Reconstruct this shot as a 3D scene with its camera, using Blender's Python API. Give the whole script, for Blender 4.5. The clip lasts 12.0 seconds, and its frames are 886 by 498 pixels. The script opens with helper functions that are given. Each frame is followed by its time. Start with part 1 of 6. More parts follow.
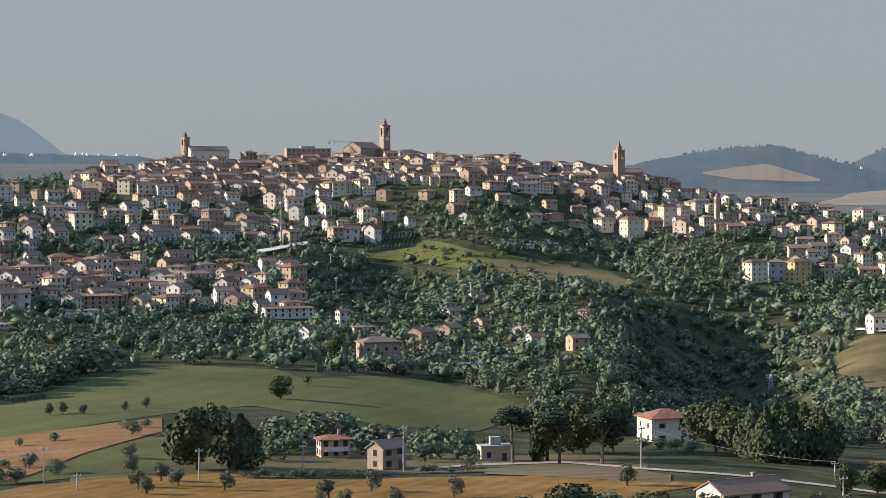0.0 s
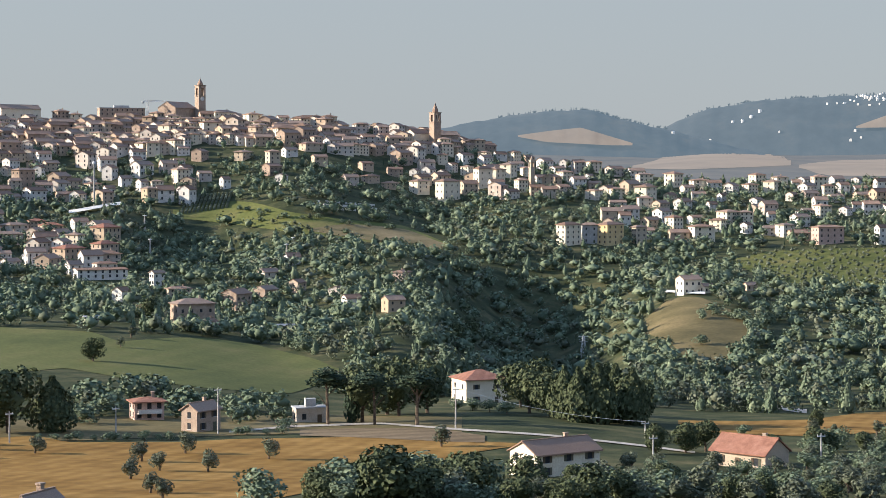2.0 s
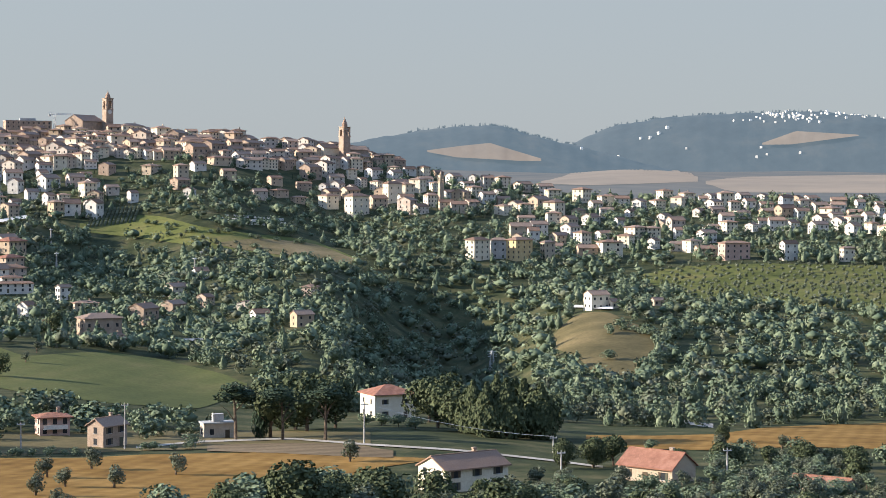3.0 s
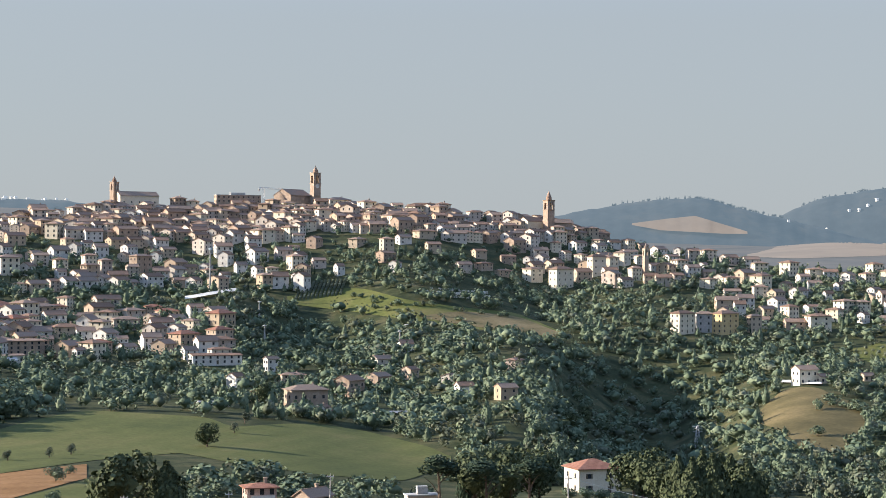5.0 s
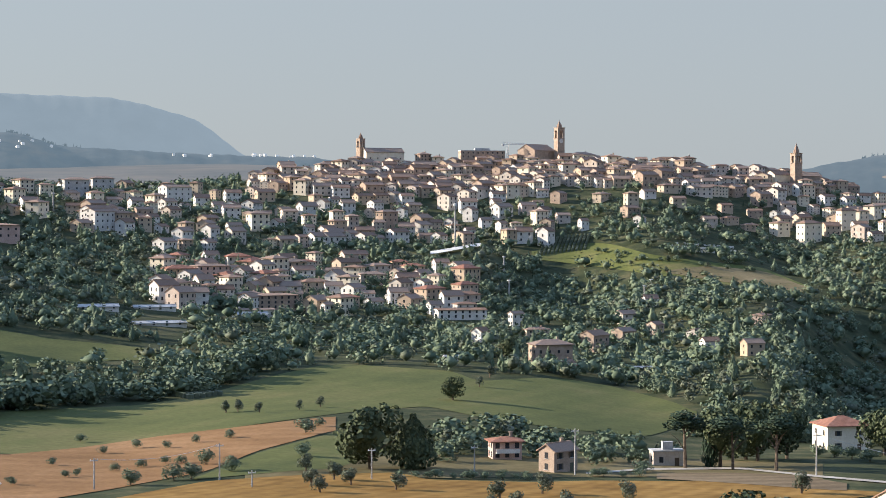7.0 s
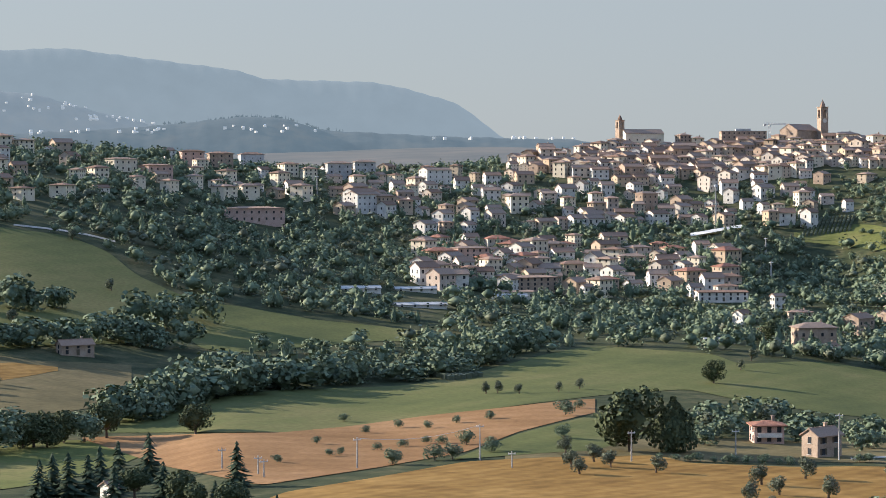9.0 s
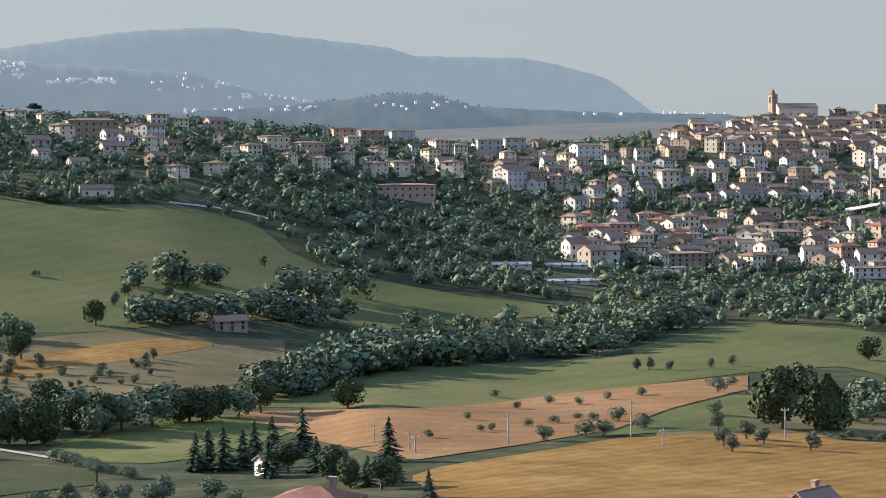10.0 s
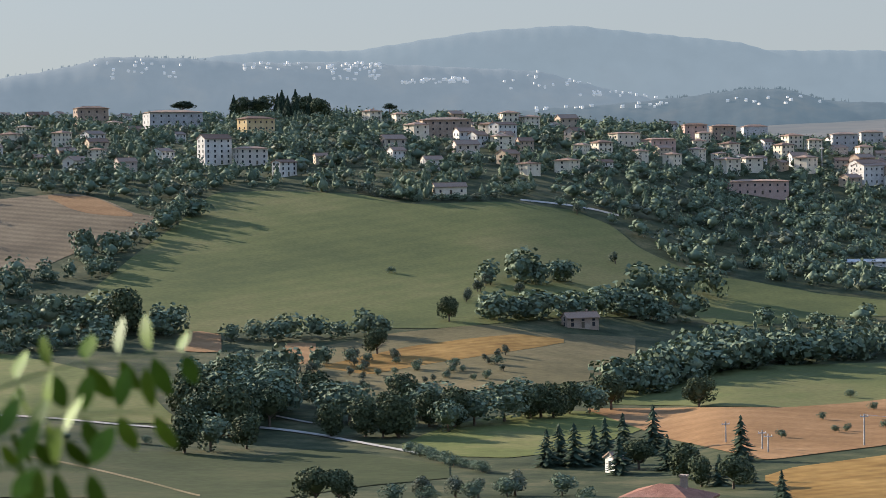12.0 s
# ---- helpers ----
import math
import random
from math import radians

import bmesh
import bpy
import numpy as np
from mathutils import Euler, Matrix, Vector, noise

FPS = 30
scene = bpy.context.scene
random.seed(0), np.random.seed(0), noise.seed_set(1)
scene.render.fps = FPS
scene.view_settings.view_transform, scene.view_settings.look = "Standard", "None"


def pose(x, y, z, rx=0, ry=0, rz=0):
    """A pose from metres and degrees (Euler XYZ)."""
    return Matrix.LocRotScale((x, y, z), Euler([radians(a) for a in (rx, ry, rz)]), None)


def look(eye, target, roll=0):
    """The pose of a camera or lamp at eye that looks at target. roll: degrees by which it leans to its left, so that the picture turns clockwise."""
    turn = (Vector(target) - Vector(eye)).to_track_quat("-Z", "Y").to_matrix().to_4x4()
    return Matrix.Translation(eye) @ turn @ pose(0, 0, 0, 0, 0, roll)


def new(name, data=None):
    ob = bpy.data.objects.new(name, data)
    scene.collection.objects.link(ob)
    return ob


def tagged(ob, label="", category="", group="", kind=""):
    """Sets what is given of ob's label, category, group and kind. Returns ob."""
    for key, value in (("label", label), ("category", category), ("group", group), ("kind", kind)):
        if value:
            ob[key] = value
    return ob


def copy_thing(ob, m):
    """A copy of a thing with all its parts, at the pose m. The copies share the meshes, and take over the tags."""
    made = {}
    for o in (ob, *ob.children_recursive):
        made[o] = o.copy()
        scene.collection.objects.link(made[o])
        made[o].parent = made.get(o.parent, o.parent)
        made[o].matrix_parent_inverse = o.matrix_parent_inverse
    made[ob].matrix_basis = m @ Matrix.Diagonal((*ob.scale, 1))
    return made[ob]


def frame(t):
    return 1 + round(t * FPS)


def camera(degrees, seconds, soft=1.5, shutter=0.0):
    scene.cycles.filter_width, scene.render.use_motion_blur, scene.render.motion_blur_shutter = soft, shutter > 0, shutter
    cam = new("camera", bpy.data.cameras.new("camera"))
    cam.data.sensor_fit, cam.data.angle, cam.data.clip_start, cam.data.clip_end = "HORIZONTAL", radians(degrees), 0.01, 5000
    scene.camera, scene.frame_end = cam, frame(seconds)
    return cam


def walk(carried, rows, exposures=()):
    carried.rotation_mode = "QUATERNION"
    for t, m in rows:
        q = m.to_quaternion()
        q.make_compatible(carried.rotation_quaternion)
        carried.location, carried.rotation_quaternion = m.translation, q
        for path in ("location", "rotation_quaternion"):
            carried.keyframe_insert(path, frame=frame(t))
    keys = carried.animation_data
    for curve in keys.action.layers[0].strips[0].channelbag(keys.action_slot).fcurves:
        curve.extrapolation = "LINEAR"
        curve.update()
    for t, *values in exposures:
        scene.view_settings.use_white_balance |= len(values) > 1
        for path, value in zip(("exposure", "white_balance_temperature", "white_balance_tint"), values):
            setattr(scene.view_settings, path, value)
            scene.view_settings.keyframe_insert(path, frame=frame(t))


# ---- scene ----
cam = camera(25.8, 12.0, soft=0.4)
cam.data.dof.use_dof, cam.data.dof.focus_distance, cam.data.dof.aperture_fstop = True, 1200.0, 9.0
EYE = 150.0   # the viewpoint's height above the valley datum
# seconds, yaw, pitch, roll: a pan from one spot
ROWS = [
    (0.0, -3.245, -1.264, -0.200),
    (0.5, -4.324, -1.804, 0.000),
    (1.0, -5.593, -2.099, -0.030),
    (1.5, -7.171, -2.307, 0.116),
    (2.0, -8.695, -2.395, 0.219),
    (2.5, -10.364, -2.404, 0.323),
    (2.7, -10.960, -2.330, 0.400),
    (3.1, -11.410, -1.720, 0.460),
    (3.5, -10.700, -0.540, 0.470),
    (3.9, -9.360, 0.580, 0.500),
    (4.3, -7.900, 0.970, 0.580),
    (4.5, -7.217, 0.795, 0.600),
    (5.0, -5.329, 0.179, 0.455),
    (5.5, -3.531, -0.460, 0.428),
    (6.0, -1.901, -0.946, 0.328),
    (6.5, 0.010, -1.138, 0.262),
    (7.2, 2.620, -1.210, 0.160),
    (7.8, 4.870, -1.235, 0.080),
    (8.5, 7.564, -1.384, -0.012),
    (9.0, 9.554, -1.734, -0.105),
    (9.5, 11.798, -2.163, -0.329),
    (10.0, 14.018, -2.420, -0.393),
    (10.5, 16.505, -2.477, -0.511),
    (11.0, 19.027, -2.412, -0.640),
    (11.5, 21.771, -2.393, -0.828),
    (12.0, 24.385, -2.395, -0.853),
]
walk(cam, [(t, pose(0, 0, EYE, 90 + pitch, 0, yaw) @ pose(0, 0, 0, 0, 0, roll)) for t, yaw, pitch, roll in ROWS],
     exposures=((0.0, 1.03, 6050, 12.5), (0.5, 1.1, 6050, 12.5), (1.2, 1.29, 6030, 12.5), (4.0, 1.43, 6000, 12.5), (12.0, 1.43, 6000, 12.5)))

# ---- sky and sun ----
SUN_AZ, SUN_EL = -80.0, 18.5   # bearing from north (the y axis), clockwise
world = bpy.data.worlds.new("sky")
scene.world = world
world.use_nodes = True
wn = world.node_tree.nodes
sky = wn.new("ShaderNodeTexSky")
sky.sky_type, sky.sun_disc = "NISHITA", False
sky.sun_elevation, sky.sun_rotation = radians(SUN_EL), radians(SUN_AZ)
sky.air_density, sky.dust_density, sky.ozone_density = 1.0, 0.7, 2.0
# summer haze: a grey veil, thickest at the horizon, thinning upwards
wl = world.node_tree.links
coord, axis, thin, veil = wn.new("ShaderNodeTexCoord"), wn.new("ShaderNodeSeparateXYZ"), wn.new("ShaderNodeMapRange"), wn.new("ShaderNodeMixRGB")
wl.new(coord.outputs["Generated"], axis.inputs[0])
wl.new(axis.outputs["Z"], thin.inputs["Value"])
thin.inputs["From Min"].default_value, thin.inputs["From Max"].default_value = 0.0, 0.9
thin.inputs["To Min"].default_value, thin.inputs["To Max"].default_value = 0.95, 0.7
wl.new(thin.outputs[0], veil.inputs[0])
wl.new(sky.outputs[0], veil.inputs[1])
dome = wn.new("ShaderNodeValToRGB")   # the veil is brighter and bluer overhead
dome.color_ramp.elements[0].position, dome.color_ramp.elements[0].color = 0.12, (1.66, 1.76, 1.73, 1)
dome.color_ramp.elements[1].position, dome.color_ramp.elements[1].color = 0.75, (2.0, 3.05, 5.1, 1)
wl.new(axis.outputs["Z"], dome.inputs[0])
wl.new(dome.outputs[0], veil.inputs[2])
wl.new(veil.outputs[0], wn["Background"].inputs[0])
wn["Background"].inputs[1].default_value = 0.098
lamp = bpy.data.lights.new("sun", "SUN")
lamp.energy, lamp.angle, lamp.color = 4.9, radians(0.53), (1.0, 0.87, 0.69)
sun = new("sun", lamp)
sun.matrix_world = look((-1500, 300, 900), (-1500 - math.sin(radians(SUN_AZ)) * math.cos(radians(SUN_EL)),
                        300 - math.cos(radians(SUN_AZ)) * math.cos(radians(SUN_EL)), 900 - math.sin(radians(SUN_EL))))

rng = np.random.default_rng(7)


# ---- materials ----
def ramp_material(name, colours, scale=0.3, rough=0.9, bump=0.3, fine=6.0, island=False, per_object=False, bands=None, glow=0.0):
    """A matt surface with two scales of noise; island or per_object adds a random shift of shade."""
    m = bpy.data.materials.new(name)
    m.use_nodes = True
    n, l = m.node_tree.nodes, m.node_tree.links
    b = n["Principled BSDF"]
    b.inputs["Roughness"].default_value = rough
    b.inputs["Specular IOR Level"].default_value = 0.06
    geo = n.new("ShaderNodeNewGeometry")
    tex = n.new("ShaderNodeTexNoise")
    tex.inputs["Scale"].default_value, tex.inputs["Detail"].default_value = scale, 6
    tex.inputs["Roughness"].default_value = 0.65
    l.new(geo.outputs["Position"], tex.inputs["Vector"])
    value = tex.outputs["Fac"]
    if bands:   # drill rows: direction in degrees, spacing in metres, strength
        mp = n.new("ShaderNodeMapping")
        mp.inputs["Rotation"].default_value = (0, 0, radians(bands[0]))
        l.new(geo.outputs["Position"], mp.inputs["Vector"])
        wv = n.new("ShaderNodeTexWave")
        wv.inputs["Scale"].default_value = 0.314 / bands[1]
        wv.inputs["Distortion"].default_value, wv.inputs["Detail"].default_value = 3.0, 3
        wv.inputs["Detail Scale"].default_value = 0.4
        l.new(mp.outputs[0], wv.inputs["Vector"])
        mx = n.new("ShaderNodeMath")
        mx.operation = "MULTIPLY_ADD"
        sub = n.new("ShaderNodeMath")
        sub.operation = "SUBTRACT"
        l.new(wv.outputs["Fac"], sub.inputs[0])
        sub.inputs[1].default_value = 0.5
        l.new(sub.outputs[0], mx.inputs[0])
        mx.inputs[1].default_value = bands[2]
        l.new(value, mx.inputs[2])
        value = mx.outputs[0]
    if island or per_object:
        src = geo.outputs["Random Per Island"] if island else n.new("ShaderNodeObjectInfo").outputs["Random"]
        mx = n.new("ShaderNodeMix")
        mx.inputs[0].default_value = 0.72 if per_object else 0.6
        l.new(value, mx.inputs[2])
        l.new(src, mx.inputs[3])
        value = mx.outputs[0]
    r = n.new("ShaderNodeValToRGB")
    els = r.color_ramp.elements
    lo, hi = (0.08, 0.92) if (island or per_object) else (0.32, 0.68)
    for i, c in enumerate(colours):
        p = lo + (hi - lo) * i / max(1, len(colours) - 1)
        e = els[i] if i < 2 else els.new(p)
        e.position, e.color = p, (*c, 1)
    l.new(value, r.inputs[0])
    small = n.new("ShaderNodeTexNoise")
    small.inputs["Scale"].default_value, small.inputs["Detail"].default_value = fine, 4
    l.new(geo.outputs["Position"], small.inputs["Vector"])
    mul = n.new("ShaderNodeMixRGB")
    mul.blend_type, mul.inputs[0].default_value = "OVERLAY", 0.35
    l.new(r.outputs[0], mul.inputs[1])
    l.new(small.outputs["Fac"], mul.inputs[2])
    l.new(mul.outputs[0], b.inputs["Base Color"])
    if bump:
        bp = n.new("ShaderNodeBump")
        bp.inputs["Strength"].default_value, bp.inputs["Distance"].default_value = bump, 0.3
        l.new(small.outputs["Fac"], bp.inputs["Height"])
        l.new(bp.outputs[0], b.inputs["Normal"])
    if glow:
        l.new(mul.outputs[0], b.inputs["Emission Color"])
        b.inputs["Emission Strength"].default_value = glow
    return m


M_GROUND = ramp_material("scrub", [(0.02, 0.028, 0.013), (0.044, 0.05, 0.023), (0.095, 0.086, 0.043)], 0.07, fine=0.8)
M_GREEN = ramp_material("young_crop", [(0.061, 0.071, 0.025), (0.087, 0.094, 0.032), (0.123, 0.113, 0.045)], 0.012, fine=0.6, bands=(20, 14, 0.05))
# crop colour darkened to hold the shade that lies on the low field
M_SHADECROP = ramp_material("shade_darkened_crop", [(0.028, 0.035, 0.012), (0.042, 0.049, 0.018), (0.064, 0.062, 0.026)], 0.03, fine=0.5)
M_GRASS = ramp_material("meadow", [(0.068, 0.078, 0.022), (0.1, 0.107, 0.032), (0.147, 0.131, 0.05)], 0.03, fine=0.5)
M_DRYGRASS = ramp_material("dry_grass", [(0.101, 0.088, 0.042), (0.16, 0.126, 0.063), (0.218, 0.168, 0.092)], 0.04, fine=0.5)
M_FALLOW = ramp_material("fallow_grass", [(0.075, 0.064, 0.03), (0.11, 0.09, 0.042), (0.154, 0.119, 0.058)], 0.03, fine=0.5)
M_STUBBLE = ramp_material("stubble", [(0.128, 0.07, 0.018), (0.189, 0.108, 0.03), (0.255, 0.153, 0.048)], 0.06, fine=0.35, bands=(25, 5, 0.09))
M_EARTH = ramp_material("ploughed_earth", [(0.151, 0.083, 0.034), (0.202, 0.112, 0.049), (0.252, 0.147, 0.069)], 0.02, fine=0.7, bands=(78, 12, 0.08))
M_BROWN = ramp_material("brown_soil", [(0.088, 0.066, 0.04), (0.132, 0.097, 0.057), (0.176, 0.132, 0.079)], 0.02, fine=0.8, bands=(80, 8, 0.15))
M_TRACK = ramp_material("white_gravel", [(0.255, 0.23, 0.187), (0.323, 0.289, 0.238), (0.391, 0.357, 0.306)], 0.2, fine=2.0)
M_LEAF = ramp_material("broad_leaves", [(0.062, 0.087, 0.057), (0.116, 0.147, 0.091), (0.186, 0.213, 0.133)], 0.02, 0.75, 0, 1.5, island=True)
M_OAK = ramp_material("dark_oak_leaves", [(0.032, 0.043, 0.022), (0.063, 0.077, 0.038), (0.122, 0.135, 0.068)], 0.05, 0.75, 0, 1.5, island=True)
M_OLIVE = ramp_material("olive_leaves", [(0.048, 0.059, 0.036), (0.095, 0.107, 0.068), (0.167, 0.178, 0.127)], 0.05, 0.6, 0, 1.5, island=True)
M_DARK = ramp_material("conifer_needles", [(0.02, 0.034, 0.022), (0.038, 0.056, 0.034), (0.07, 0.088, 0.052)], 0.05, 0.8, 0, 1.5, island=True)
M_ACACIA = ramp_material("acacia_leaf", [(0.054, 0.094, 0.007), (0.101, 0.155, 0.013), (0.158, 0.223, 0.022)], 9.0, 0.6, 0, 60, per_object=True)
for m in (M_LEAF, M_OAK, M_OLIVE, M_DARK):
    m.node_tree.nodes["Principled BSDF"].inputs["Specular IOR Level"].default_value = 0.06
M_ACACIA.node_tree.nodes["Principled BSDF"].inputs["Specular IOR Level"].default_value = 0.08
M_TWIG = ramp_material("green_twig", [(0.1, 0.13, 0.04), (0.14, 0.17, 0.06), (0.18, 0.2, 0.08)], 20, 0.7, 0, 60)
M_BARK = ramp_material("bark", [(0.07, 0.05, 0.035), (0.12, 0.09, 0.065), (0.18, 0.14, 0.1)], 1.2, 0.95, 0.6, 8)
M_WALL = ramp_material("plaster", [(0.324, 0.235, 0.154), (0.454, 0.373, 0.275), (0.373, 0.283, 0.202), (0.535, 0.486, 0.413), (0.356, 0.251, 0.194)], 0.25, 0.9, 0.15, 3, per_object=True)
M_WHITE = ramp_material("white_render", [(0.455, 0.422, 0.364), (0.563, 0.53, 0.472), (0.613, 0.588, 0.538)], 0.3, 0.9, 0.1, 3)
M_CREAM = ramp_material("cream_render", [(0.563, 0.484, 0.352), (0.616, 0.537, 0.405), (0.651, 0.581, 0.458)], 0.3, 0.9, 0.1, 3)
M_OCHRE = ramp_material("ochre_render", [(0.493, 0.352, 0.176), (0.546, 0.405, 0.211), (0.59, 0.458, 0.264)], 0.3, 0.9, 0.1, 3)
M_PINK = ramp_material("pink_render", [(0.387, 0.264, 0.211), (0.44, 0.308, 0.251), (0.493, 0.361, 0.299)], 0.3, 0.9, 0.1, 3)
M_BRICK = ramp_material("old_brickwork", [(0.255, 0.189, 0.136), (0.326, 0.246, 0.185), (0.387, 0.308, 0.238)], 0.35, 0.9, 0.4, 5)
M_GREY = ramp_material("concrete", [(0.3, 0.29, 0.27), (0.38, 0.37, 0.35), (0.45, 0.44, 0.42)], 0.3, 0.9, 0.2, 3)
M_TILE = ramp_material("roof_tiles", [(0.153, 0.098, 0.068), (0.23, 0.149, 0.106), (0.289, 0.2, 0.145), (0.212, 0.162, 0.128)], 0.5, 0.85, 0.6, 5, per_object=True)
M_REDTILE = ramp_material("red_roof_tiles", [(0.204, 0.098, 0.066), (0.264, 0.128, 0.085), (0.323, 0.17, 0.119)], 0.5, 0.85, 0.6, 5)
M_GLASS = ramp_material("window_dark", [(0.02, 0.022, 0.025), (0.035, 0.037, 0.04), (0.05, 0.05, 0.05)], 0.5, 0.25, 0, 3)
M_SHUT = ramp_material("shutter_paint", [(0.09, 0.06, 0.04), (0.12, 0.1, 0.07), (0.06, 0.09, 0.06)], 0.5, 0.7, 0, 3, per_object=True)
M_METAL = ramp_material("galvanised_steel", [(0.4, 0.4, 0.39), (0.5, 0.5, 0.49), (0.55, 0.55, 0.54)], 1, 0.5, 0, 3)
M_POST = ramp_material("concrete_post", [(0.27, 0.25, 0.22), (0.34, 0.32, 0.29), (0.42, 0.4, 0.37)], 1, 0.85, 0.1, 3)


def haze_material(name, colours, scale, base=0.04):
    """Far land seen through much air: its haze is painted as emission, since almost all that reaches the eye is
    scattered light.
    """
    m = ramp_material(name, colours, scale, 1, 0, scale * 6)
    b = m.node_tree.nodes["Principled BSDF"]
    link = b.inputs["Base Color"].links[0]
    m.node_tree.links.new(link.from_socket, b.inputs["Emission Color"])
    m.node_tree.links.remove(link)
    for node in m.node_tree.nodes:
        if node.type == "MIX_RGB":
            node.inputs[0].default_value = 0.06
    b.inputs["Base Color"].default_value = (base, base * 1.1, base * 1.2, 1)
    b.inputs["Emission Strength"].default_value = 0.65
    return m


# blue and grey of distance are painted haze, given off as emission
M_FAR1 = haze_material("hazed_wooded_hill", [(0.07, 0.095, 0.108), (0.08, 0.107, 0.12), (0.1, 0.12, 0.126)], 0.012, 0.02)
M_FAR2 = haze_material("hazy_hill", [(0.118, 0.144, 0.155), (0.128, 0.154, 0.165), (0.145, 0.166, 0.17)], 0.006)
M_FAR3 = haze_material("hazy_mountain", [(0.158, 0.192, 0.206), (0.163, 0.197, 0.211), (0.17, 0.202, 0.215)], 0.003, 0.02)
M_FARGROUND = haze_material("hazy_valley", [(0.08, 0.09, 0.092), (0.11, 0.112, 0.108), (0.14, 0.13, 0.118)], 0.008, 0.015)
M_FARTAN = haze_material("hazy_tan_slope", [(0.095, 0.1, 0.1), (0.115, 0.113, 0.108), (0.135, 0.126, 0.115)], 0.01, 0.02)
# plaster of far houses: painted haze glows over a sunlit base colour
M_FARWALL = haze_material("hazed_plaster", [(0.1, 0.115, 0.12), (0.12, 0.132, 0.135), (0.14, 0.15, 0.15)], 0.02)
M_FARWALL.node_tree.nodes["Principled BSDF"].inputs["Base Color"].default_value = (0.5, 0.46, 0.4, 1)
M_FARFIELD = haze_material("hazy_farmland", [(0.17, 0.138, 0.105), (0.2, 0.16, 0.118), (0.23, 0.18, 0.13)], 0.01, 0.04)


# ---- the lie of the land: height profiles on rings round the viewpoint ----
UG = np.arange(-46, 34.01, 0.2)
RG = np.concatenate([np.concatenate([[0.0], np.geomspace(0.3, 150, 34)])[:-1], np.arange(150, 2100, 6.5), np.geomspace(2100, 4960, 44)])
LAYERS = []


def ring(r, *points):
    """One ring of the land: the dip at which the ground lies at range r, by bearing."""
    p = np.array(sorted(points))
    LAYERS.append((r, np.interp(UG, p[:, 0], p[:, 1])))


def level(r, z):
    LAYERS.append((r, np.full(len(UG), math.degrees(math.atan2(z, max(r, 0.01))))))


level(0.0, -1.7)
level(1.5, -1.7)
level(12, -3.4)
level(60, -13.5)
level(200, -38.0)
ring(300, (-37.60, -9.74), (-22.58, -10.30), (-11.59, -10.06), (0.89, -10.13), (21.03, -10.01))
ring(380, (-37.57, -8.61), (-32.67, -9.10), (-27.64, -9.11), (-22.56, -9.22), (-17.51, -9.26), (-16.65, -8.98), (-11.58, -8.70), (-6.52, -8.85), (-1.53, -8.85), (0.89, -8.96), (5.89, -9.11), (10.96, -9.20), (16.03, -8.97), (21.02, -8.91))
ring(460, (-37.53, -7.31), (-32.64, -7.78), (-27.62, -8.20), (-22.54, -8.14), (-17.50, -8.27), (-16.64, -7.65), (-11.58, -7.87), (-6.51, -7.69), (-1.53, -7.87), (0.89, -7.89), (5.89, -7.83), (10.95, -7.70), (16.02, -8.05), (21.00, -8.01))
ring(560, (-37.49, -6.01), (-32.60, -6.45), (-27.59, -6.70), (-22.51, -6.72), (-17.47, -6.86), (-16.63, -6.57), (-11.57, -6.78), (-6.51, -6.44), (-1.54, -6.72), (0.89, -6.85), (5.88, -7.23), (10.95, -7.16), (16.01, -7.44), (20.99, -7.27))
ring(680, (-37.46, -5.03), (-32.57, -4.99), (-27.55, -5.02), (-22.48, -5.04), (-17.46, -5.78), (-16.63, -5.48), (-11.57, -5.86), (-6.51, -5.69), (-1.54, -5.81), (0.89, -5.99), (5.88, -6.62), (10.95, -6.69), (16.01, -7.05), (20.99, -6.99))
ring(820, (-37.40, -2.81), (-32.51, -2.79), (-27.50, -2.92), (-22.45, -3.19), (-17.43, -4.11), (-16.62, -4.31), (-11.56, -4.68), (-6.51, -4.69), (-1.54, -4.69), (0.89, -4.83), (5.88, -5.53), (10.94, -5.94), (16.00, -6.14), (20.98, -6.00))
ring(1000, (-37.33, -0.52), (-32.45, -0.54), (-27.45, -0.63), (-22.40, -0.87), (-17.40, -1.85), (-16.60, -2.13), (-11.56, -3.00), (-6.51, -3.51), (-1.54, -3.83), (0.90, -3.84), (5.88, -4.36), (10.94, -5.02), (14.31, -4.65), (15.98, -3.76), (17.65, -4.11), (20.96, -4.38))
ring(1250, (-37.29, 0.93), (-32.41, 1.04), (-27.41, 1.03), (-22.37, 0.76), (-17.37, 0.15), (-16.59, -0.45), (-11.55, -1.31), (-6.51, -1.84), (-1.55, -2.17), (0.90, -2.09), (5.87, -2.17), (10.92, -2.57), (15.97, -2.95), (20.94, -2.73))
ring(1500, (-37.27, 1.58), (-32.40, 1.57), (-27.40, 1.58), (-22.36, 1.31), (-17.35, 0.90), (-16.58, 0.64), (-11.54, 0.20), (-6.51, -0.16), (-1.55, -0.51), (0.90, -0.18), (5.87, -0.58), (10.91, -0.81), (15.96, -1.36), (20.92, -1.40))
ring(1750, (-37.28, 1.20), (-32.41, 1.12), (-22.37, 0.84), (-17.36, 0.54), (-16.58, 0.47), (-12.38, 0.51), (-9.02, 0.66), (-7.34, 0.99), (-4.84, 1.27), (-1.55, 1.41), (0.90, 1.39), (5.03, 1.34), (8.38, 0.95), (10.91, 0.29), (15.95, -0.30), (20.91, -0.41))
ring(2050, (-37.31, 0.30), (-22.39, 0.00), (-16.58, -0.11), (-6.51, -0.16), (0.90, -0.02), (10.91, -0.47), (20.91, -0.74))
